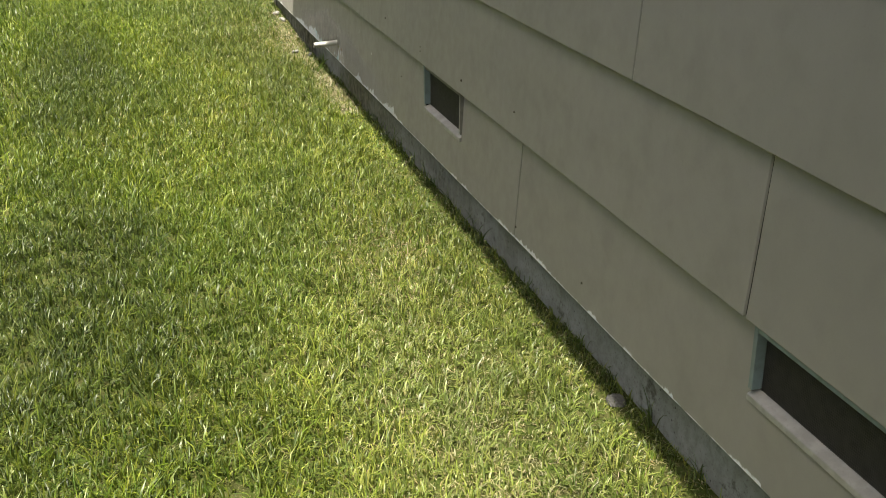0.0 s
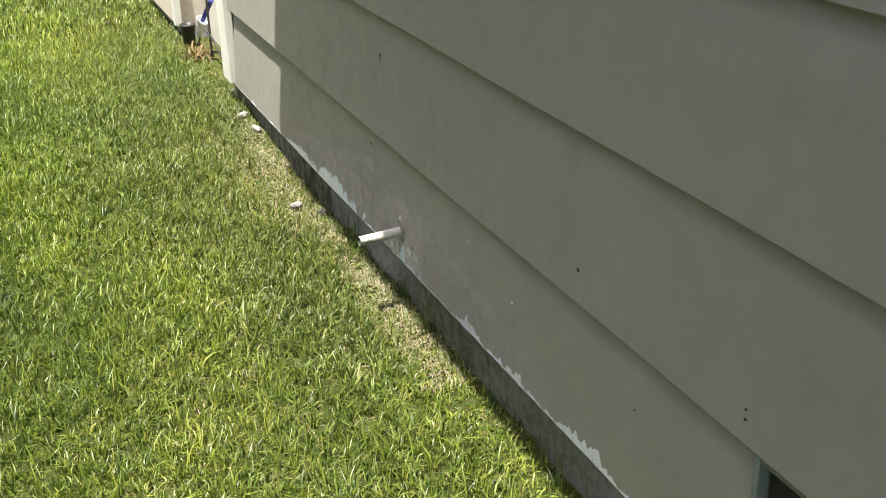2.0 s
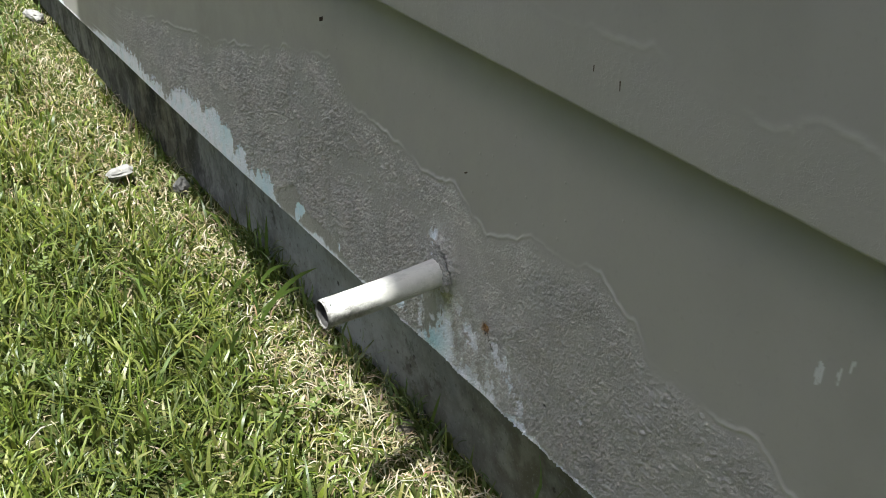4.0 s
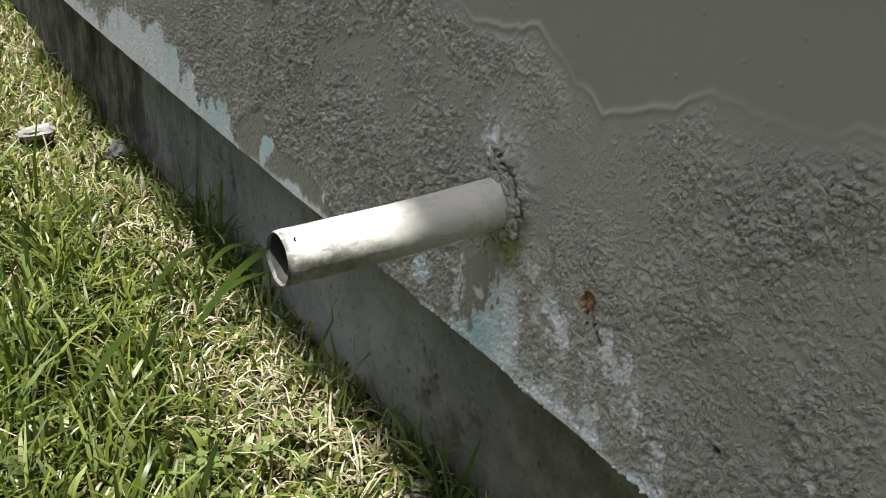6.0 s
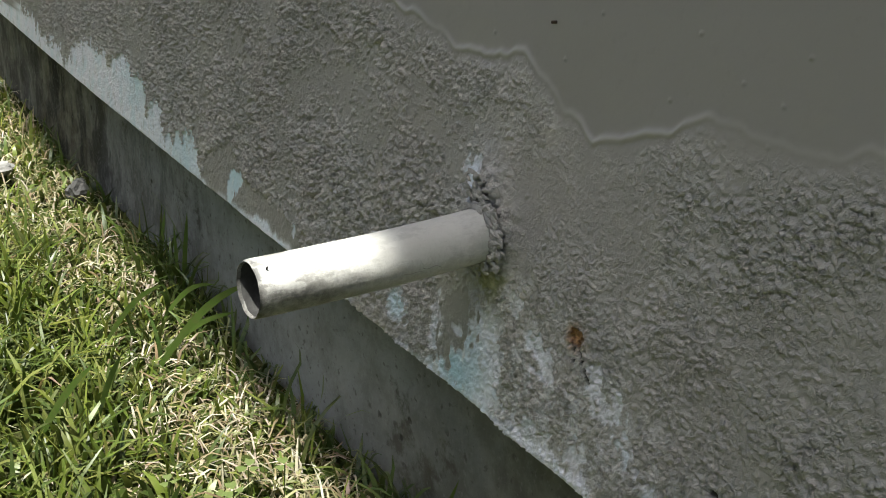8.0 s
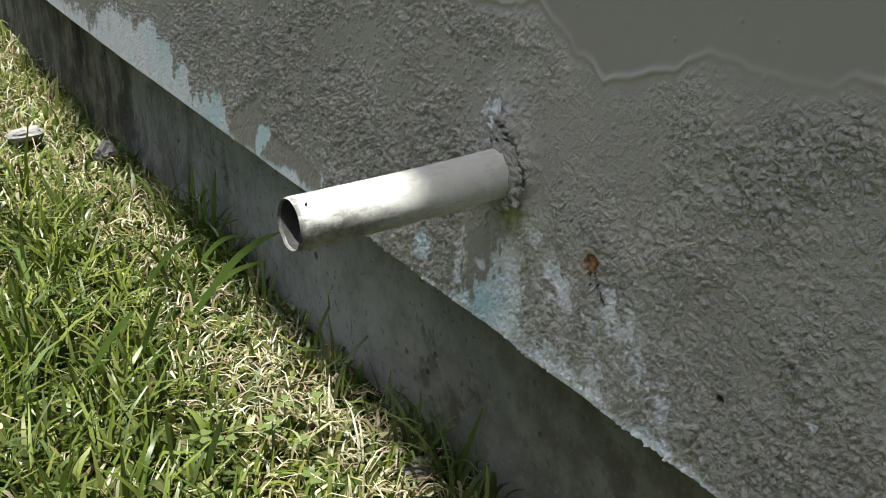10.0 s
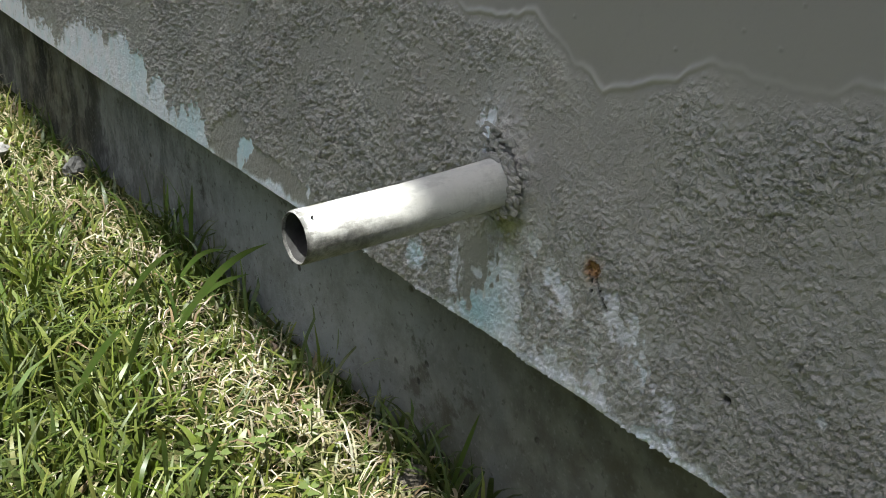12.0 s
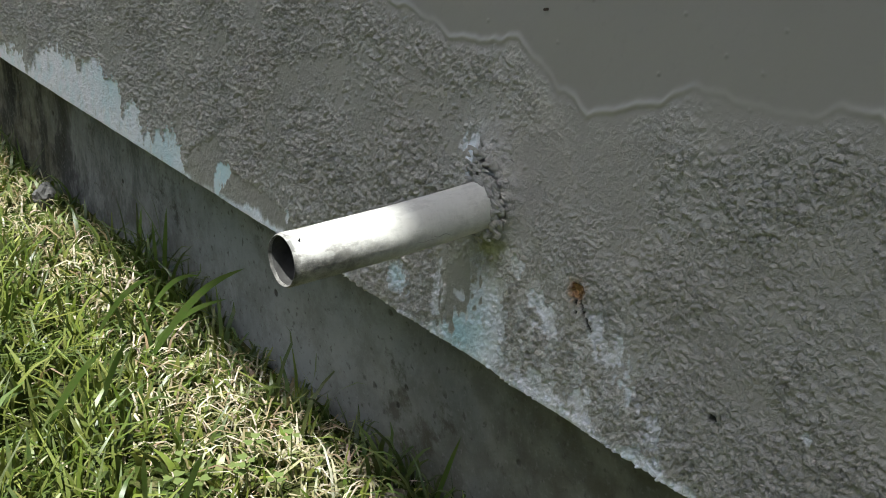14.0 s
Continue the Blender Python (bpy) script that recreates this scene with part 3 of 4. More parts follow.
            X = X - smear * (0.0022 + 0.0055 * np.abs(grain(wy * 150, wz * 150, 21)) + 0.002 * np.abs(grain(Y * 330, Z * 330, 22)))
            blister = np.maximum(blister, np.clip(smear, 0, 1))
            crack = np.maximum(crack, step(-0.06 - grain(wy * 210, wz * 210, 23), 0, 0.1) * 0.6 * np.clip(smear - 0.3, 0, 0.4))
    keep = None
    if holes:
        cy, cz = (Y[:-1, :-1] + Y[1:, 1:]) / 2, (Z[:-1, :-1] + Z[1:, 1:]) / 2
        keep = np.ones(cy.shape, bool)
        for h in holes:
            keep &= ~((cy > h[0]) & (cy < h[1]) & (cz > h[2]) & (cz < h[3]))
    # the front sheet, with a rolled-back lower edge and ends
    under_x, under_z = np.full((len(ys), 2), THICK + 0.008), np.repeat(Zm[:, :1], 2, 1)
    under_x[:, 1] = X[:, 0] + 0.0012
    under_z[:, 1] = Zm[:, 0] - 0.0004
    XX, ZZ = np.concatenate([under_x, X], 1), np.concatenate([under_z, Zm], 1)
    YY = np.concatenate([Y[:, :2], Y], 1)
    if keep is not None:
        keep = np.concatenate([np.ones((keep.shape[0], 2), bool), keep], 1)
    ends = [np.concatenate([XX[:1] * 0 + THICK + 0.009, XX, XX[-1:] * 0 + THICK + 0.009]), np.concatenate([YY[:1], YY, YY[-1:]]),
            np.concatenate([ZZ[:1], ZZ, ZZ[-1:]])]
    if keep is not None:
        keep = np.concatenate([keep[:1] | True, keep, keep[:1] | True])
    mesh = grid_mesh("siding_board", *ends, keep, True)

    def full(a):
        a = np.concatenate([a[:, :1], a[:, :1], a], 1)
        return np.concatenate([a[:1], a, a[-1:]])

    # pale: colour lift against the bumps' own shade, weaker towards low y
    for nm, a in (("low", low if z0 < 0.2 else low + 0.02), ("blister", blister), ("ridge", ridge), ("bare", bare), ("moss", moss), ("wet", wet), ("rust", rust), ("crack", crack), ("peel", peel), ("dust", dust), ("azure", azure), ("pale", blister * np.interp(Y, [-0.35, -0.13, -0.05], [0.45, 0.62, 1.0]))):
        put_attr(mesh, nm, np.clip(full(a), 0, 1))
    ob = solid("siding_board", mesh, PAINT, wall, smooth=True)
    return ob


JOINTS = {0: [-2.012], 1: [-3.022], 2: [-2.591], 3: [-1.2], 4: [-3.4, 0.3], 5: [-2.1], 6: [-3.0, 0.7], 7: [-1.7]}
first_boards = {}
for i, (z0, z1) in enumerate(zip(COURSES, COURSES[1:])):
    cuts = [Y0] + JOINTS.get(i, []) + [Y1 - 0.014]
    for a, b in zip(cuts, cuts[1:]):
        holes = [v for v in (VENT_FAR, VENT_NEAR) if i == 0 and a < v[0] < b]
        fine = None
        if i == 0 and b > 0:
            fine = (-0.46, 0.80, 0.340, 0.0006)
        if i == 1 and a < 0 < b:
            fine = (-0.80, 0.55, 0.455, 0.0016)
        half = 0.0022 if i == 2 else 0.0040
        gap_a, gap_b = (half if a != Y0 else 0), (half if b != cuts[-1] else 0)
        first_boards.setdefault(i, []).append(board(a + gap_a, b - gap_b, z0, z1, i * 7 + int(abs(a) * 10), holes, fine))

# dark strips set into the joints between board ends
for i in (0, 1, 2):
    z0, z1 = COURSES[i], COURSES[i + 1]
    for yj in JOINTS[i]:
        half = 0.0020 if i == 2 else 0.0038
        bm = box(0.0035, 0.034, yj - half, yj + half, z0 + 0.003, z1 - 0.001)
        for v in bm.verts:
            if v.co.x < 0.02:
                v.co.x += (THICK - 0.003) * (v.co.z - z0) / (z1 - z0)
        part("joint", bm, VOID, wall, "dark open joint")

# foundation
fy = np.concatenate([np.arange(Y0, -0.6, 0.05), np.arange(-0.6, 1.0, 0.006), np.arange(1.0, Y1, 0.05), [Y1, Y1 + 0.108]])
fz = np.concatenate([np.arange(-0.15, 0.0, 0.05), np.arange(0.0, 0.15, 0.006)])
FY, FZ = np.meshgrid(fy, fz, indexing="ij")
FX = 0.027 + 0.003 * grain(FY * 3, FZ * 6, 41) + 0.0016 * grain(FY * 30, FZ * 30, 42) + 0.0009 * grain(FY * 90, FZ * 90, 43)
FX = FX + 0.004 * step(0.006 - np.abs(FY + 1.40 - 0.004 * grain(FZ * 40, 0.3, 5)), 0, 0.004)
foundation = solid("foundation_1", grid_mesh("foundation_1", FX, FY, FZ, None, True), CONCRETE, None, smooth=True)
put_attr(foundation.data, "stain", np.clip(np.interp(FY, [-4, -2.2, -0.9, -0.4, -0.15, 0.0, 0.13, 0.3, 0.42, 0.6, 0.85], [0.1, 0.15, 0.4, 0.85, 1.0, 0.75, 0.3, 0.0, -0.1, 0.15, 0.7]) + 0.45 * grain(FY * 7, FZ * 9, 44) + 0.7 * step(FY - 0.62 - 0.55 * (0.07 - FZ), 0, 0.02) * step(-FY, -0.95, -0.75), 0, 1))
# mildew blotches, plus shade under the siding edge put into the same mask
put_attr(foundation.data, "mildew_shade", np.clip(np.interp(FY, [-0.3, 0.3, 0.45, 0.62, 0.9, 1.3, 1.6], [0.0, 0.1, 0.35, 0.70, 0.9, 0.6, 0.4]) + 0.6 * grain(FY * 6, FZ * 8, 50) + 0.35 * step(FZ, 0.09, 0.125), 0, 1))
tagged(foundation, "weathered grey concrete foundation below the siding", "foundation", kind="structure")
part("footing", box(0.034, 0.3, Y0, Y1 - 0.002, -0.15, 0.098), CONCRETE, foundation)
part("end_face", box(0.036, 0.30, Y1 + 0.010, Y1 + 0.084, -0.15, 0.122), CONCRETE, foundation)

# roof overhang that shades the wall
roof = part("roof", box(-0.613, 3.0, Y0, 0.675, 2.64, 2.70), ROOFING)
OVERHANG_SKEW = 0.008
tagged(roof, "low grey shingle roof with a wide overhang", "roof", kind="structure")
part("soffit", box(-0.591, 0.0, Y0, 0.671, 2.60, 2.638), WHITE, roof)
part("fascia", box(-0.615, -0.593, Y0, 0.675, 2.50, 2.638), WHITE, roof)
part("roof_deck", box(0.0, 3.0, 0.677, Y1 + 0.05, 2.64, 2.70), ROOFING, roof)
for eave in (roof, *roof.children):
    for v in eave.data.vertices:
        if v.co.x < -0.3:
            v.co.x -= OVERHANG_SKEW * (0.675 - v.co.y)
rear = part("wall_3", box(2.9, 3.0, Y0, Y1, 0.0, 2.62), BEIGE)
tagged(rear, "plain rear wall of the house", "wall", kind="structure")
for nm, ya, yb in (("wall_4", Y0 - 0.1, Y0 - 0.002), ("wall_5", Y1 - 0.1, Y1 - 0.004)):
    w = part(nm, box(0.125, 3.0, ya, yb, 0.0, 2.62), BEIGE)
    tagged(w, "plain painted end wall of the house", "wall", kind="structure")


# unseen wall, added only to block low sky and deepen the lap shade
sky_block_wall = part("wall_8", box(-4.9, -4.7, -9.0, 9.0, -0.1, 3.4), BEIGE)
tagged(sky_block_wall, "unseen beige wall added to block the low sky", "wall", kind="structure")

# ---- ground ----
def ground_z(x, y):
    return 0.004 + 0.045 * step(y, 0.8, 1.7) + 0.006 * step(-x, 0.05, 0.4) + 0.010 * grain(x * 1.1 + 3, y * 1.1, 51) + 0.008 * grain(x * 6, y * 6, 52)


gx = np.concatenate([[-900, -90, -20, -6], np.arange(-2.4, 0.34, 0.03), [2.0, 6, 20, 90, 900]])
gy = np.concatenate([[-900, -90, -20, -8], np.arange(-4.6, 6.0, 0.05), [9, 20, 90, 900]])
GX, GY = np.meshgrid(gx, gy, indexing="ij")
GZ = ground_z(GX, GY) + 0.004 * grain(GX * 25, GY * 25, 53)
ground = solid("ground", grid_mesh("ground", GX, GY, GZ), SOIL, None, smooth=True)
tagged(ground, "dry brown soil and thatch under the lawn", "ground", kind="structure")


# ---- drain pipe ----
def drain_pipe():
    """A short open length of plastic pipe that sticks out of the wall, a little worn at its mouth."""
    ro, ri, n = 0.0109, 0.0100, 48
    xs = [0.02, 0.0, -0.012, -0.024, -0.036, -0.048, -0.060, -0.072, -0.080, -0.090, -0.0975, -0.0985]
    bm = bmesh.new()

    def ring(x, r, ragged=0.0):
        out = []
        for k in range(n):
            a = math.tau * k / n
            rr = r * (1 + 0.010 * noise.noise(Vector((x * 60, math.cos(a) * 1.5, math.sin(a) * 1.5))))
            dx = ragged * noise.noise(Vector((math.cos(a) * 2.2, math.sin(a) * 2.2, 4.2)))
            zc = PIPE_Z + 0.072 * x + 0.0006 * math.sin(x * 40)
            out.append(bm.verts.new((x + dx, PIPE_Y + rr * math.cos(a) + 0.012 * x * x / 0.1, zc + rr * math.sin(a))))
        return out

    rings = [ring(x, ro if x > -0.0980 else ro - 0.0006, 0.0005 if x < -0.09 else 0) for x in xs]
    rings += [ring(-0.0985, ri + 0.0004, 0.0005), ring(-0.0972, ri, 0.0005)]

    def skin(rs):
        for a, b in zip(rs, rs[1:]):
            for k in range(n):
                bm.faces.new((a[k], b[k], b[(k + 1) % n], a[(k + 1) % n]))
        bmesh.ops.recalc_face_normals(bm, faces=bm.faces[:])

    skin(rings)
    outer, bm = bm, bmesh.new()
    skin([ring(x, ri - 0.0001, 0.0005 if x < -0.09 else 0) for x in (-0.0972, -0.09, -0.07, -0.03, 0.02)])
    inner, bm = bm, outer
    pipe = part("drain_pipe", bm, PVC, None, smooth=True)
    # bore is near black: shade inside the pipe put into its colour
    bore_shade = plain("shaded_pipe_bore", (0.060, 0.058, 0.056), (0.030, 0.028, 0.027), 120, 0.7)
    bm = bmesh.new()
    bmesh.ops.create_cone(bm, segments=10, radius1=0.0004, radius2=0.0004, depth=0.0012, cap_ends=True, matrix=Matrix.Translation((-0.0940, PIPE_Y - 0.0050, PIPE_Z + 0.0035)) @ Matrix.Rotation(radians(29), 4, 'X'))
    part('pinhole', bm, VOID, pipe, 'tiny dark pinhole')
    # a puckered scuff along the side
    for x0, x1, a0, wave in ((-0.041, -0.031, 3.42, 0.04), (-0.033, -0.024, 3.36, 0.06)):
        pts = []
        for i in range(9):
            x = x0 + (x1 - x0) * i / 8
            a = a0 + wave * math.sin(i * 0.9) + 0.02 * i
            pts.append((x, PIPE_Y + 0.0109 * math.cos(a) + 0.12 * x * x, PIPE_Z + 0.072 * x + 0.0109 * math.sin(a)))
        part("scuff", tube(pts, 0.00022, 6), SILL, pipe, "grey puckered scuff")
    part("bore", inner, bore_shade, pipe, "inside of the pipe, coloured dark for its shade", True)
    tagged(pipe, "short white plastic drain pipe sticking out of the siding", "pipe")
    # crumbled sealant round the drain: angular lumps packed against the pipe and up the wall
    bm = bmesh.new()
    rng = random.Random(91)
    for k in range(150):
        if k < 104:
            a = math.radians(rng.uniform(-115, 120) if k < 84 else rng.uniform(0, 360))
            far = rng.random() ** 1.5
            r = 0.0112 + 0.0060 * far
            at = (-0.0016 - 0.0022 * (1 - far) * rng.random(), PIPE_Y - r * math.cos(a), PIPE_Z + r * math.sin(a))
            size = rng.uniform(0.0013, 0.0027)
        else:
            up = rng.random()
            at = (-0.0012 - 0.0014 * rng.random(), PIPE_Y + 0.011 - 0.016 * up + rng.gauss(0, 0.0028), PIPE_Z + 0.024 - 0.022 * abs(up - 0.35) + rng.gauss(0, 0.003))
            size = rng.uniform(0.0010, 0.0021)
        one = bmesh.ops.create_icosphere(bm, subdivisions=2, radius=1.0)["verts"]
        stretch = (rng.uniform(0.35, 0.6), rng.uniform(0.9, 1.6), rng.uniform(0.5, 0.9))
        cuts = [Vector((rng.gauss(0, 1), rng.gauss(0, 1), rng.gauss(0, 1))).normalized() for _ in range(7)]
        spin = Euler((rng.uniform(-0.8, 0.8), rng.uniform(-0.3, 0.3), 0)).to_matrix()
        for v in one:
            n = v.co.normalized()
            d = min([1.15 + 0.2 * noise.noise(n * 2.5 + Vector((k * 1.3, 0, 0)))] + [0.62 / max(0.01, n.dot(c)) for c in cuts])
            v.co = spin @ Vector((n.x * stretch[0], n.y * stretch[1], n.z * stretch[2])) * (size * d) + Vector(at)
    part("sealant", bm, SEALANT, pipe, "cracked grey sealant crumbling round the pipe")
    return pipe


drain_pipe()


# ---- vents ----
SCREEN = plain("dark_screen_backing", (0.048, 0.045, 0.045), (0.030, 0.028, 0.028), 40, 0.8)


def vent(y0, y1, z0, z1, label):
    """A crawl-space vent: worn sill, jambs, head and a dark wire screen in front of the void."""
    root = new("crawl_space_vent")
    root.location = (0.0, (y0 + y1) / 2, z0)
    tagged(root, label, "vent", "crawl space vents")
    inv = root.location

    def put(name, bm, mat, lab=""):
        bmesh.ops.translate(bm, verts=bm.verts[:], vec=-inv)
        return part(name, bm, mat, root, lab)

    sill = box(0.0030, 0.030, y0 + 0.001, y1 + 0.001, z0 - 0.001, z0 + 0.011, 0.002)
    for v in sill.verts:
        v.co.z -= max(0.0, 0.022 - v.co.x) * 0.45 - 0.003
        v.co.z += 0.0012 * noise.noise(Vector((0, v.co.y * 20, v.co.z * 10)))
    put("sill", sill, SILL, "worn sloping sill")
    put("jamb", box(0.004, 0.055, y1 - 0.010, y1 + 0.0005, z0 + 0.016, z1, 0.001), BLUE, "pale blue side jamb")
    put("jamb", box(0.006, 0.055, y0 - 0.0005, y0 + 0.004, z0 + 0.016, z1, 0.001), SHADED)
    put("head", box(0.005, 0.055, y0 + 0.005, y1 - 0.007, z1 - 0.009, z1 + 0.006, 0.001), BLUE if y1 < -2 else SHADED, "painted head")
    # bead of paint round the opening
    bead = [(0.003, y0 + 0.001, z0 + 0.016), (0.006, y0 + 0.003, z1 - 0.012), (0.008, y0 + 0.012, z1 - 0.004), (0.008, y1 - 0.012, z1 - 0.005), (0.007, y1 - 0.006, z1 - 0.012), (0.005, y1 - 0.005, z0 + 0.018)]
    pts = []
    for a, b in zip(bead, bead[1:]):
        for i in range(10):
            p = Vector(a).lerp(Vector(b), i / 10)
            pts.append(p + 0.0012 * Vector((0, noise.noise(p * 60), noise.noise(p * 60 + Vector((5, 5, 5))))))
    put("paint_bead", tube(pts + [Vector(bead[-1])], 0.0013, 6), SILL, "pale line of old filler")
    # wire screen
    vs, fs = [], []

    def bar(ax, bx, ay, by, az, bz):
        b = len(vs)
        vs.extend([(ax, ay, az), (ax, by, az), (ax, by, bz), (ax, ay, bz)])
        fs.append((b, b + 1, b + 2, b + 3))

    y = y0 + 0.006
    while y < y1 - 0.006:
        bar(0.021, 0.021, y, y + 0.0013, z0 + 0.014, z1 - 0.006)
        y += 0.0042
    z = z0 + 0.016
    while z < z1 - 0.006:
        bar(0.0215, 0.0215, y0 + 0.005, y1 - 0.006, z, z + 0.0013)
        z += 0.0042
    mesh = bpy.data.meshes.new("screen")
    mesh.from_pydata([Vector(v) - inv for v in vs], [], fs)
    solid("screen", mesh, WIRE, root, "dark wire screen")
    # opaque dark panel added behind the wires
    put("panel", box(0.0235, 0.027, y0 + 0.004, y1 - 0.005, z0 + 0.010, z1 - 0.004), SCREEN, "dark backing behind the screen")
    # added near-black sheet that stands in for the unlit crawl space
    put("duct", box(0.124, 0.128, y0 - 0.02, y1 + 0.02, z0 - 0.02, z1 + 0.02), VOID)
    return root


vent(*VENT_FAR, "small screened crawl space vent with a worn pale sill")
vent(*VENT_NEAR, "screened crawl space vent with pale blue edges and sill")


# ---- nails and marks in the boards ----
def nail(y, z, r, course):
    x = (THICK - 0.003) * (z - COURSES[course]) / LAP - 0.001
    bm = bmesh.new()
    bmesh.ops.create_cone(bm, segments=12, radius1=r, radius2=r * 0.7, depth=0.0018, cap_ends=True, matrix=Matrix.Translation((x - 0.0016, y, z)) @ Matrix.Rotation(radians(-90), 4, "Y"))
    for v in bm.verts:
        v.co.y += 0.0008 * noise.noise(v.co * 300)
    ob = part("nail", bm, IRON, None)
    tagged(ob, "rusty nail head in the painted siding", "nail", "siding nails")


for y, z, r, c in ((-0.780, 0.446, 0.0036, 1), (-1.592, 0.428, 0.004, 1), (-1.199, 0.424, 0.0022, 1), (-1.197, 0.437, 0.0020, 1), (-1.99, 0.447, 0.003, 1),
                   (-0.944, 0.284, 0.0018, 0), (-2.41, 0.180, 0.003, 0), (-2.02, 0.162, 0.003, 0)):
    nail(y, z, r, c)
for y, z, h, w in ((0.112, 0.564, 0.028, 0.0010), (0.216, 0.338, 0.004, 0.0004), (-0.164, 0.415, 0.004, 0.0004), (-0.187, 0.412, 0.006, 0.0004), (-0.019, 0.290, 0.0012, 0.0005)):
    c = 0 if z < 0.39 else 1
    x = (THICK - 0.003) * (z - COURSES[c]) / LAP - 0.001
    bm = box(x - 0.0014, x + 0.003, y - w, y + w, z - h / 2, z + h / 2, 0.0005)
    for v in bm.verts:
        v.co.y += 0.0012 * noise.noise(v.co * 90)
    ob = part("split", bm, IRON, first_boards[c][-1] if c == 0 else first_boards[1][1])

# ---- corner board and the next building ----
trim = part("trim", box(-0.012, 0.016, Y1 + 0.003, Y1 + 0.115, 0.124, 2.60, 0.002), WHITE)
tagged(trim, "white painted corner board", "trim", kind="structure")
recess = part("wall_2", box(0.135, 0.22, Y1 + 0.116, 2.65, 0.0, 2.4), PLASTER)
tagged(recess, "pale set-back wall between the two buildings", "wall", kind="structure")
side = part("wall_6", box(0.018, 0.134, Y1 + 0.085, Y1 + 0.113, 0.0, 2.4), BEIGE)
tagged(side, "short return wall beside the corner board", "wall", kind="structure")
far_found = part("foundation_2", box(0.03, 0.5, 2.66, 9.0, -0.1, 0.100), CONCRETE)
tagged(far_found, "dark concrete base of the neighbouring wall", "foundation", kind="structure")
far_wall = part("wall_7", box(0.004, 0.6, 2.665, 9.0, 0.102, 2.4), BEIGE)
tagged(far_wall, "sunlit beige wall of the neighbouring building", "wall", kind="structure")
far_trim = part("trim_2", box(-0.016, 0.016, 2.630, 2.663, 0.118, 2.4, 0.003), WHITE)
tagged(far_trim, "white painted corner board of the neighbouring wall", "trim", kind="structure")


def turned(name, profile, mat, at, label, category):
    bm = bmesh.new()
    n, rings = 28, []
    for r, z in profile:
        rings.append([bm.verts.new((r * math.cos(math.tau * k / n), r * math.sin(math.tau * k / n), z)) for k in range(n)])
    for a, b in zip(rings, rings[1:]):
        for k in range(n):
            bm.faces.new((a[k], a[(k + 1) % n], b[(k + 1) % n], b[k]))
    bm.faces.new(rings[0][::-1])
    ob = part(name, bm, mat, None, smooth=True)
    ob.location = at
    return tagged(ob, label, category)


turned("plant_pot", [(0.024, 0), (0.030, 0.085), (0.033, 0.085), (0.033, 0.095), (0.029, 0.095), (0.026, 0.06)], DARKPOT, (0.022, 2.545, 0.046), "small black plastic plant pot beside the corner board", "pot")
spout = turned("funnel", [(0.009, 0), (0.011, 0.04), (0.026, 0.08), (0.028, 0.084), (0.026, 0.081), (0.009, 0.042)], WHITEPLASTIC, (0.040, 2.40, 0.120), "white plastic funnel hanging on dark wire", "funnel")
spout.rotation_euler = (0.5, 0.2, 0)
cap = part("sleeve", tube([(0, 0, 0.080), (0.004, -0.006, 0.13), (0.01, -0.02, 0.20)], 0.010, 12), NAVY, spout, "navy plastic sleeve")
part("hook", tube([(0, 0, 0.003), (0.006, 0.004, -0.025), (0.0, 0.0, -0.055)], 0.004, 8), DARKPOT, spout, "dark wire hook")
wire_pts = [(0.040 + 0.004 * math.sin(i), 1.74 + 0.052 * i, 0.085 + 0.010 * i - 0.0007 * (i - 6) ** 2) for i in range(14)]
tagged(part("wire", tube(wire_pts, 0.004, 8), DARKPOT, None, smooth=True), "dark wire stretched across the recess", "wire")
tagged(part("stake", tube([(0.055, 2.24, 0.03), (0.053, 2.245, 0.12), (0.059, 2.25, 0.42)], 0.005, 8), DARKPOT, None), "thin dark stake standing in the recess", "stake")


# ---- stones ----
def stone(at, radii, seed, mat, label):
    ob = part("stone", lump(radii, seed, 0.28, 3), mat, None)
    ob.location, ob.rotation_euler = at, (0.2, 0.1, seed)
    tagged(ob, label, "stone", "stones in the grass")


stone((-0.057, 0.690, 0.020), (0.017, 0.021, 0.0065), 3, STONE, "pale chalky stone lying flat in the grass")
stone((0.000, 0.620, 0.014), (0.010, 0.016, 0.012), 9, GREYSTONE, "grey stone at the foot of the foundation")
stone((-0.012, 1.48, 0.052), (0.013, 0.017, 0.009), 11, STONE, "chalky white stone lying in dry grass")
stone((-0.004, 1.33, 0.047), (0.010, 0.022, 0.009), 13, STONE, "long chalky white stone by the foundation")
stone((0.002, 0.062, 0.009), (0.009, 0.012, 0.006), 17, CLOD, "grey clod of soil in the dry grass")
stone((-0.008, -2.62, 0.008), (0.022, 0.022, 0.010), 19, GREYSTONE, "grey stone at the foot of the foundation")


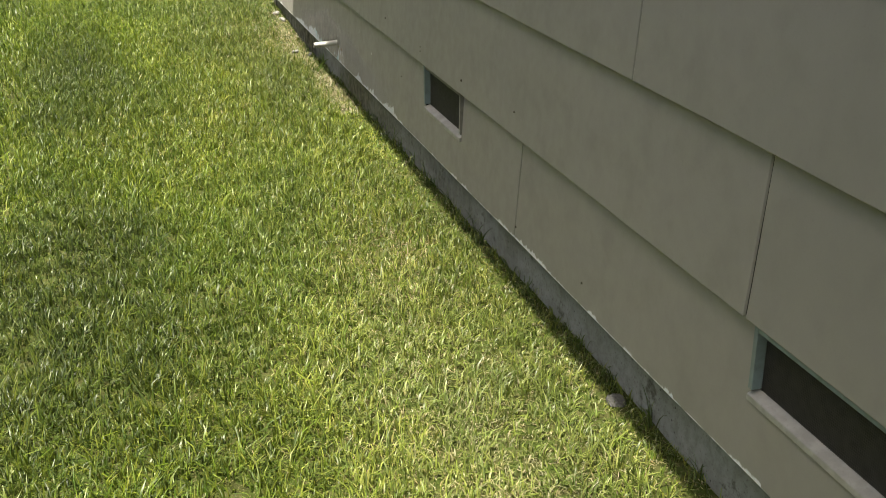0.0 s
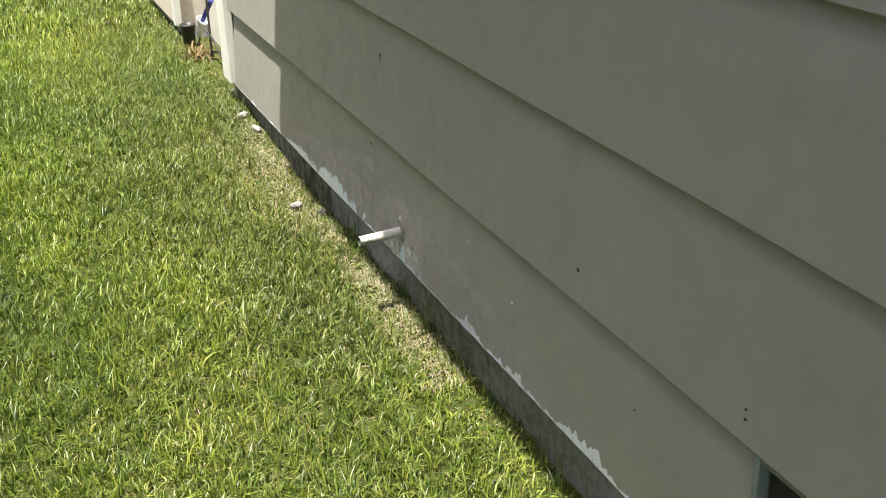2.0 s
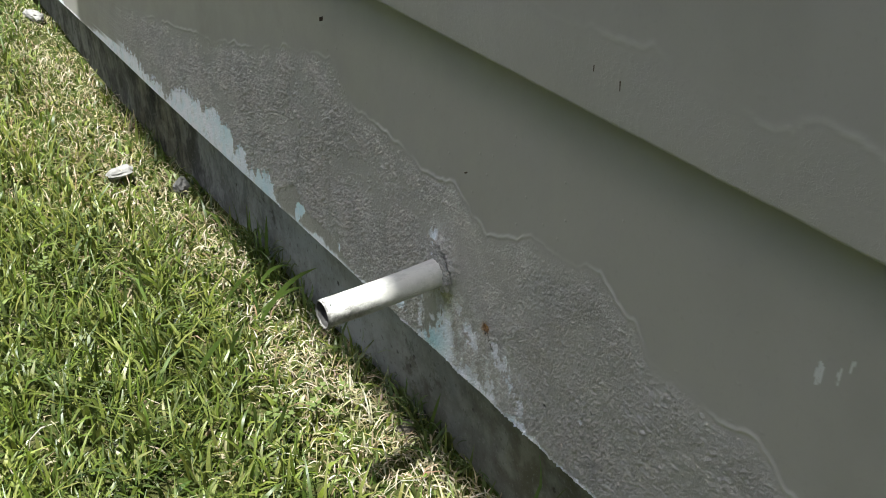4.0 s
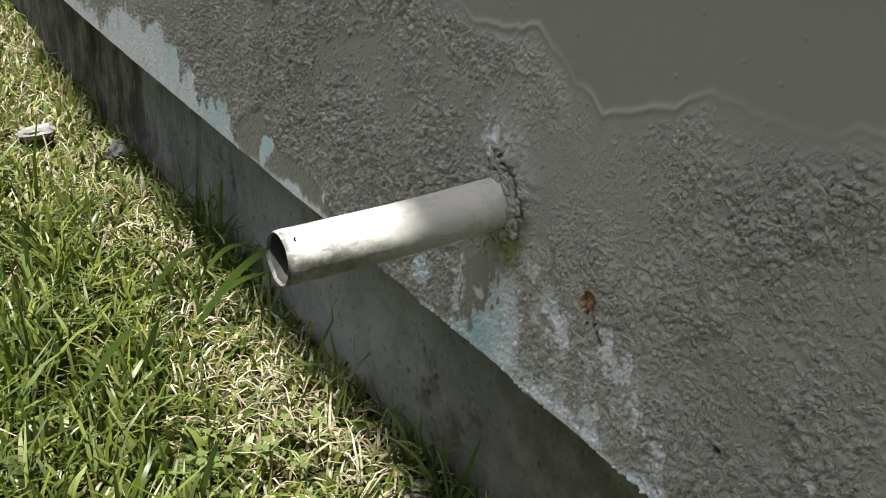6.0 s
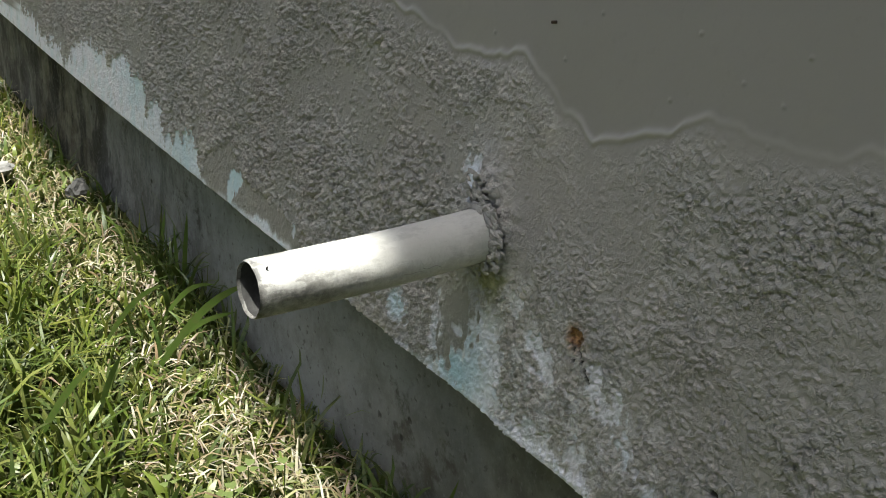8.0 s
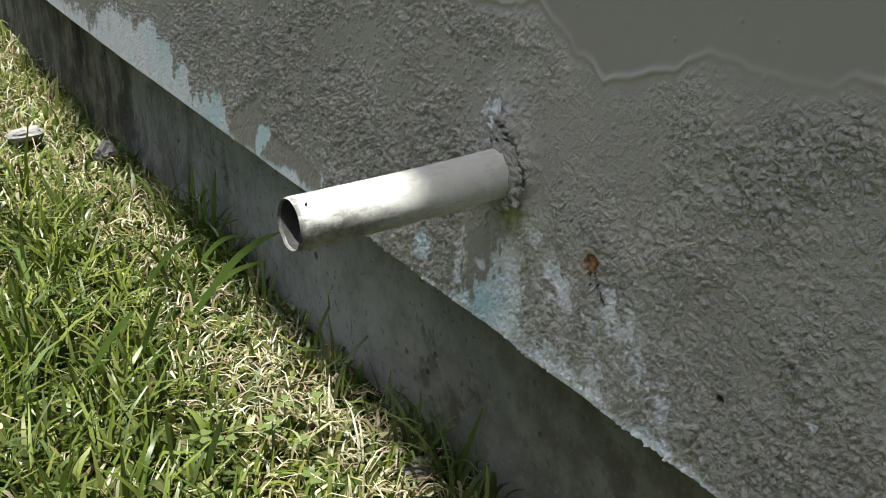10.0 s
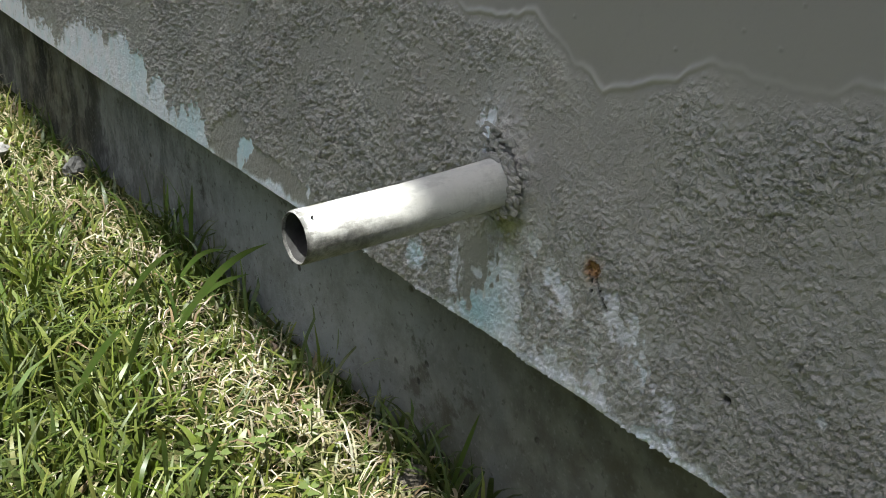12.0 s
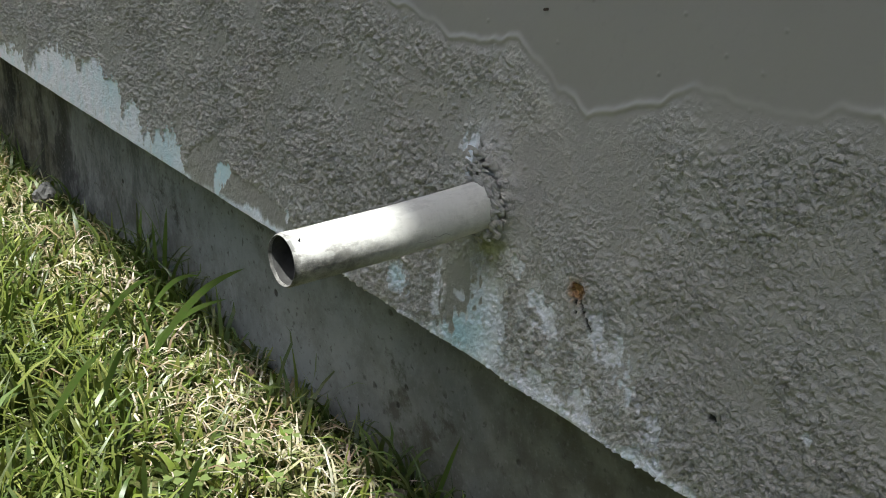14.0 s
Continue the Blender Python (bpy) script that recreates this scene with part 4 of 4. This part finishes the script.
# ---- grass ----
def blade_mesh(name, x, y, length, width, lean, tint, rows, seed, droop=0.6, base=0.0, fan=None):
    """Many grass blades in one mesh: tapered ribbons, bent by their own weight."""
    rng = np.random.default_rng(seed)
    n = len(x)
    az = rng.uniform(0, math.tau, n) if fan is None else fan
    hx, hy = np.cos(az), np.sin(az)
    tw = az + math.pi / 2 + rng.normal(0, 0.5, n)
    wx, wy = np.cos(tw), np.sin(tw)
    z0 = ground_z(x, y) - 0.003 + base
    s = np.linspace(0, 1, rows + 1)
    bend = lean[:, None] * s + droop * lean[:, None] * s ** 2
    out = length[:, None] * np.sin(np.clip(bend, 0, 1.5)) * s
    up = length[:, None] * np.cos(np.clip(bend, 0, 1.5)) * s
    half = (0.5 * width)[:, None] * (1 - 0.20 * s - 0.60 * s ** 3)
    cx, cy, cz = x[:, None] + hx[:, None] * out, y[:, None] + hy[:, None] * out, z0[:, None] + up
    L = np.stack([cx - wx[:, None] * half, cy - wy[:, None] * half, cz], -1)
    Rr = np.stack([cx + wx[:, None] * half, cy + wy[:, None] * half, cz + 0.15 * half], -1)
    V = np.stack([L, Rr], 2)
    V[..., 0] = np.minimum(V[..., 0], np.where(V[..., 1] < 1.735, 0.0225, 0.12))
    per = 2 * (rows + 1)
    V = V.reshape(n * per, 3)
    i = np.arange(n)[:, None] * per + np.arange(rows)[None, :] * 2
    F = np.stack([i, i + 1, i + 3, i + 2], -1).reshape(-1, 4)
    mesh = bpy.data.meshes.new(name)
    mesh.vertices.add(len(V))
    mesh.vertices.foreach_set("co", V.astype(np.float32).ravel())
    mesh.loops.add(F.size)
    mesh.loops.foreach_set("vertex_index", F.astype(np.int32).ravel())
    mesh.polygons.add(len(F))
    mesh.polygons.foreach_set("loop_start", np.arange(0, F.size, 4, dtype=np.int32))
    mesh.update()
    mesh.validate()
    c = mesh.attributes.new("tint", "FLOAT_COLOR", "POINT")
    c.data.foreach_set("color", np.repeat(np.concatenate([tint, np.ones((n, 1))], 1), per, 0).astype(np.float32).ravel())
    return mesh


GREENS = 1.05 * np.array([(0.066, 0.114, 0.005), (0.112, 0.166, 0.007), (0.185, 0.228, 0.028), (0.044, 0.080, 0.004), (0.250, 0.280, 0.062)])
STRAWS = 0.85 * np.array([(0.46, 0.40, 0.25), (0.60, 0.52, 0.38), (0.27, 0.20, 0.11), (0.30, 0.28, 0.12)])


def pick(table, n, rng):
    t = table[rng.integers(0, len(table), n)]
    return np.clip(t * rng.normal(1, 0.16, (n, 1)) * rng.normal(1, 0.05, (n, 3)), 0.01, 0.8)


def dryness(x, y):
    """How dry the lawn is: drier along the wall and in patches."""
    near = step(x, -0.62, -0.05)
    patch = grain(x * 2.1 + 9, y * 1.3, 61) + 0.5 * grain(x * 7, y * 6, 62)
    worn = 1.5 * np.exp(-((x + 0.31) / 0.25) ** 2 - ((y + 2.70) / 0.60) ** 2) + 0.8 * np.exp(-((x + 0.22) / 0.2) ** 2 - ((y + 1.75) / 0.3) ** 2)
    return np.clip(0.05 + 0.36 * worn + 0.05 * near + 0.22 * step(x, -0.10, -0.01) + 0.26 * step(x, -0.13, -0.05) * step(y, -0.25, -0.05) * step(-y, -0.42, -0.22) + 0.50 * step(x, -0.26, -0.08) * step(y, 0.36, 0.52) * step(-y, -1.6, -1.2) + 0.36 * patch, 0.02, 0.75)


def sow(x0, x1, y0, y1, per, seed, clump=7):
    """Roots in small clumps; the blades of a clump fan out from its middle."""
    rng = np.random.default_rng(seed)
    n = int((x1 - x0) * (y1 - y0) * per)
    m = max(1, n // clump)
    cx, cy = rng.uniform(x0, x1, m), rng.uniform(y0, y1, m)
    at = rng.integers(0, m, n)
    spread = 0.35 / math.sqrt(per / clump)
    dx, dy = rng.normal(0, spread, n), rng.normal(0, spread, n)
    x, y = cx[at] + dx, cy[at] + dy
    fan = np.arctan2(dy, dx) + rng.normal(0, 0.7, n)
    keep = (x < 0.021) | ((y > 1.74) & (y < 2.8) & (x < 0.03))
    return x[keep], y[keep], fan[keep], rng


def lawn(name, area, per, seed, rows, long, wide, label):
    x, y, fan, rng = sow(*area, per, seed)
    n = len(x)
    dry = rng.uniform(0, 1, n) < dryness(x, y)
    tall = 1 + 0.5 * grain(x * 5, y * 5, 81)
    length = long * (1 - 0.45 * step(x, -0.11, -0.03) + 0.25 * step(x, -0.012, 0.010)) * tall * rng.lognormal(0, 0.30, n) * np.where(dry, 0.6, 1.0)
    width = wide * rng.lognormal(0, 0.25, n) * np.where(dry, 0.7, 1.0)
    lean = np.where(dry, rng.uniform(0.5, 1.25, n), rng.uniform(0.1, 0.85, n))
    tint = np.where(dry[:, None], pick(STRAWS, n, rng), pick(GREENS, n, rng))
    # the dry end of the lawn by the drain: duller, with paler and darker blades
    dull = (0.25 * step(y, -0.3, 0.05) * step(x, -0.5, -0.2))[:, None]
    worn = np.array([(0.085, 0.120, 0.030), (0.135, 0.170, 0.055), (0.215, 0.230, 0.110), (0.032, 0.050, 0.012)])
    tint = np.where(dry[:, None], tint, tint * (1 - dull) + dull * 0.72 * pick(worn, n, rng))
    # thin, bleached growth where the lawn is worn
    bleach = (0.34 * np.exp(-((x + 0.31) / 0.28) ** 2 - ((y + 2.6) / 0.75) ** 2) + 0.04)[:, None]
    tint = tint * (1 - bleach) + bleach * np.array([[0.215, 0.236, 0.092]])
    # broad mown streaks, yellower and deeper green
    hue = (grain(x * 3.2, y * 0.9, 91) + 0.6 * grain(x * 9, y * 4, 92))[:, None]
    tint = tint * (1 + np.clip(hue, -0.5, 0.6) * np.array([[0.48, 0.36, 0.30]]))
    broad = grain(x * 1.7 + 5, y * 0.8, 96) + 0.4 * grain(x * 4.5, y * 2.5, 97)
    # tone by zone: darker away from the wall, lighter in mid-lawn
    tint = tint * (1 - 0.28 * step(-x, 0.55, 1.0) + 0.45 * np.clip(broad, -0.14, 0.45) + 0.22 * np.exp(-((x + 0.45) / 0.25) ** 2) * step(-y, 0.5, 1.0) + 0.15 * step(y, 0.8, 1.6) - 0.16 * step(-y, 0.6, 1.6) - 0.06 * step(y, -0.6, 0.0) * step(-y, -1.2, -0.8))[:, None]
    tint = tint * (1 + step(-x, 0.45, 0.95)[:, None] * np.array([[-0.08, 0.03, -0.42]]))
    ob = solid(name, blade_mesh(name, x, y, length, width, lean, np.clip(tint, 0.01, 0.75), rows, seed + 1, 0.35, 0.0, fan), GRASS)
    return tagged(ob, label, "grass", kind="stuff")


lawn("lawn", (-1.25, 0.02, -3.6, 2.9), 34000, 11, 2, 0.029, 0.0029, "sunlit mown green lawn with yellowed patches")
lawn("side_lawn", (-1.75, -1.25, -3.6, 2.9), 12000, 31, 2, 0.036, 0.0036, "sunlit mown lawn a step away from the house")
lawn("far_lawn", (-2.3, 0.04, 2.9, 6.0), 7000, 21, 2, 0.042, 0.0045, "sunlit mown lawn farther along the wall")
lawn("wide_lawn", (-2.3, -1.75, -3.6, 2.9), 5000, 35, 2, 0.042, 0.0045, "sunlit mown lawn away from the house")
lawn("outer_lawn", (-4.2, -2.3, -6.5, 6.0), 1700, 61, 1, 0.055, 0.010, "broad stretch of mown lawn away from the house")
lawn("hind_lawn", (-2.3, 0.02, -6.5, -3.6), 2600, 71, 1, 0.050, 0.008, "mown lawn along the wall before the first vent")
lawn("near_lawn", (-0.50, 0.02, -0.15, 1.15), 12000, 41, 4, 0.027, 0.0038, "green lawn blades beside the drain")

# flat dry thatch along the wall
x, y, fan, rng = sow(-0.42, 0.02, -0.35, 1.6, 42000, 51, 2)
n = len(x)
ok = rng.uniform(0, 1, n) < np.clip(0.02 + (0.25 + 0.55 * step(-y, -0.40, -0.12)) * step(x, -0.115, -0.03) + 0.40 * grain(x * 8, y * 6, 95), 0, 1)
x, y, n = x[ok], y[ok], int(ok.sum())
thatch = blade_mesh("dry_thatch", x, y, 0.015 * rng.lognormal(0, 0.40, n), 0.0016 * rng.lognormal(0, 0.25, n), rng.uniform(0.75, 1.35, n), np.clip(1.15 * pick(STRAWS, n, rng) * np.array([[1.0, 1.0, 1.10]]) + 0.01, 0, 0.7), 3, 53, 0.25, 0.004)
tagged(solid("dry_thatch", thatch, GRASS), "pale dry straw lying along the foundation", "dry grass", kind="stuff")


def tuft(x, y, count, long, wide, lean, seed, label):
    """One clump of long green blades."""
    rng = np.random.default_rng(seed)
    xs, ys = x + rng.normal(0, 0.008, count), y + rng.normal(0, 0.012, count)
    m = blade_mesh("grass_tuft", np.minimum(xs, 0.020), ys, long * rng.uniform(0.6, 1.1, count), wide * rng.uniform(0.8, 1.2, count), lean * rng.uniform(0.5, 1.2, count), 0.75 * pick(np.array([(0.07, 0.115, 0.022), (0.105, 0.160, 0.035), (0.045, 0.080, 0.014)]), count, rng), 6, seed + 3, 0.9)
    ob = solid("grass_tuft", m, GRASS, None, smooth=True)
    tagged(ob, label, "grass tuft", "tufts along the foundation")


TUFTS = [(0.004, 0.47, 9, 0.065), (0.008, 0.425, 12, 0.068), (0.010, 0.40, 12, 0.072), (0.008, 0.375, 12, 0.075), (0.006, 0.35, 10, 0.062), (0.012, 0.06, 9, 0.045), (0.010, 0.085, 7, 0.055), (0.010, 0.055, 6, 0.055),
         (0.012, 0.02, 6, 0.06), (-0.03, 0.33, 4, 0.06), (-0.11, 0.22, 4, 0.06), (-0.14, 0.30, 4, 0.06), (0.006, 0.16, 7, 0.06),
         (0.004, -0.12, 9, 0.10), (0.006, -0.30, 9, 0.10), (0.005, -0.75, 9, 0.09), (0.005, -1.05, 8, 0.09), (0.004, 0.72, 8, 0.06), (0.004, -1.75, 9, 0.08), (0.004, -2.4, 9, 0.08)]
more = random.Random(77)
TUFTS += [(more.uniform(0.006, 0.018), y + more.uniform(-0.05, 0.05), more.randint(6, 11), more.uniform(0.055, 0.09) * (0.6 if -0.1 < y < 0.4 else 1.0))
          for y in (-2.9, -2.7, -2.55, -2.25, -2.1, -1.95, -1.6, -1.45, -1.3, -1.2, -0.95, -0.85, -0.65, -0.55, -0.42, -0.2, -0.06, 0.24, 0.29, 0.34, 0.58, 0.8)]
TUFTS += [(more.uniform(0.014, 0.019), y + more.uniform(-0.015, 0.015), more.randint(5, 9), more.uniform(0.028, 0.05))
          for y in (-0.16, -0.10, -0.03, 0.0, 0.035, 0.07, 0.10, 0.13, 0.18, 0.21, 0.26, 0.31, 0.36, 0.45)]
for k, (x, y, c, ln) in enumerate(TUFTS):
    tuft(x, y, c, ln * (0.68 if 0.45 < y < 0.95 else 1.0), 0.0034, 0.45, 200 + k, "tuft of long green grass growing against the foundation" if x > -0.02 else "tuft of long broad green grass in the lawn")


# ---- broad single blades that stand out of the lawn ----
def grass_blade(base, tip, width, sag, seed):
    rng = random.Random(seed)
    a, b = Vector(base), Vector(tip)
    side = (b - a).cross(Vector((rng.gauss(-0.45, 0.25), rng.gauss(-0.75, 0.25), 0.5))).normalized()
    bm, rows = bmesh.new(), []
    for i in range(9):
        s = i / 8
        c = a.lerp(b, s) + Vector((0, 0, sag * math.sin(math.pi * s)))
        w = 0.36 * width * (0.55 + 0.9 * s - 1.42 * s ** 3)
        rows.append([bm.verts.new(c - side * w), bm.verts.new(c - Vector((0, 0, 0.22 * w))), bm.verts.new(c + side * w)])
    for p, q in zip(rows, rows[1:]):
        for k in range(2):
            bm.faces.new((p[k], p[k + 1], q[k + 1], q[k]))
    mesh = bpy.data.meshes.new("grass_sprig")
    bm.to_mesh(mesh)
    bm.free()
    g = rng.uniform(1.0, 1.6)
    tint = mesh.attributes.new("tint", "FLOAT_COLOR", "POINT")
    tint.data.foreach_set("color", [v for _ in mesh.vertices for v in (0.075 * g, 0.125 * g, 0.022 * g, 1.0)])
    tagged(solid("grass_sprig", mesh, GRASS, None, smooth=True), "single broad green sprig of grass beside the foundation", "grass", "broad grass sprigs")


for k, (base, tip, w, sag) in enumerate((
        ((-0.040, 0.282, 0.014), (0.012, 0.250, 0.077), 0.0085, 0.012), ((-0.030, 0.300, 0.014), (0.004, 0.262, 0.052), 0.006, 0.006),
        ((-0.093, 0.238, 0.012), (-0.088, 0.200, 0.072), 0.0065, 0.004), ((-0.130, 0.225, 0.014), (-0.106, 0.190, 0.075), 0.0075, 0.005),
        ((-0.112, 0.124, 0.012), (-0.126, 0.085, 0.070), 0.007, 0.004), ((-0.100, 0.108, 0.012), (-0.098, 0.080, 0.066), 0.006, 0.003),
        ((0.012, 0.385, 0.010), (0.014, 0.378, 0.078), 0.0055, 0.002), ((0.010, 0.430, 0.010), (0.013, 0.424, 0.064), 0.005, 0.002),
        ((0.014, 0.400, 0.010), (0.012, 0.402, 0.060), 0.0045, 0.002), ((-0.060, 0.330, 0.014), (-0.030, 0.300, 0.062), 0.006, 0.008),
        ((-0.018, 0.345, 0.012), (0.010, 0.315, 0.048), 0.006, 0.010), ((0.013, 0.040, 0.010), (0.014, 0.020, 0.070), 0.0045, 0.002))):
    grass_blade(base, tip, w, sag, 500 + k)


# ---- small clover leaves ----
def clovers(spots):
    bm = bmesh.new()
    for seed, (x, y) in enumerate(spots):
        rng = random.Random(300 + seed)
        z = float(ground_z(np.array([x]), np.array([y]))[0])
        for k in range(5):
            px, py, pz = min(x + rng.gauss(0, 0.016), 0.008), y + rng.gauss(0, 0.016), z + rng.uniform(0.018, 0.034)
            a0 = rng.uniform(0, 6)
            for j in range(3):
                a = a0 + math.tau * j / 3
                d, e = Vector((math.cos(a), math.sin(a), rng.uniform(-0.1, 0.3))), Vector((-math.sin(a), math.cos(a), 0))
                r = rng.uniform(0.0036, 0.0056)
                c = Vector((px, py, pz))
                bm.faces.new([bm.verts.new(c + p) for p in (0.1 * r * d, r * (0.7 * d + 0.55 * e), r * (1.25 * d + 0.5 * e), r * 1.1 * d, r * (1.25 * d - 0.5 * e), r * (0.7 * d - 0.55 * e))])
            s0, s1, w = Vector((px, py, z)), Vector((px, py, pz)), Vector((0.0006, 0.0004, 0))
            bm.faces.new([bm.verts.new(p) for p in (s0 - w, s0 + w, s1 + w, s1 - w)])
    mesh = bpy.data.meshes.new("clover")
    bm.to_mesh(mesh)
    bm.free()
    c = mesh.attributes.new("tint", "FLOAT_COLOR", "POINT")
    c.data.foreach_set("color", [v for _ in mesh.vertices for v in (0.15, 0.20, 0.06, 1.0)])
    tagged(solid("clover", mesh, GRASS), "scattered small bright green clover leaves in the lawn", "clover", kind="stuff")


clovers(((-0.050, 0.125), (-0.075, 0.10), (-0.22, 0.48), (-0.30, 0.30), (-0.12, 0.55), (-0.26, 0.62)))

# a withered clump in front of the recess
rng = np.random.default_rng(400)
n = 70
xs, ys = 0.012 + rng.normal(0, 0.022, n), 2.33 + rng.normal(0, 0.05, n)
withered = np.array([(0.22, 0.14, 0.06), (0.15, 0.09, 0.04), (0.26, 0.20, 0.10)])
m = blade_mesh("withered_plant", xs, ys, 0.10 * rng.uniform(0.5, 1.1, n), 0.006 * rng.uniform(0.7, 1.3, n), 0.8 * rng.uniform(0.4, 1.3, n), pick(withered, n, rng), 4, 401, 0.8)
tagged(solid("withered_plant", m, GRASS), "withered brown plant in front of the recess", "plant", kind="stuff")
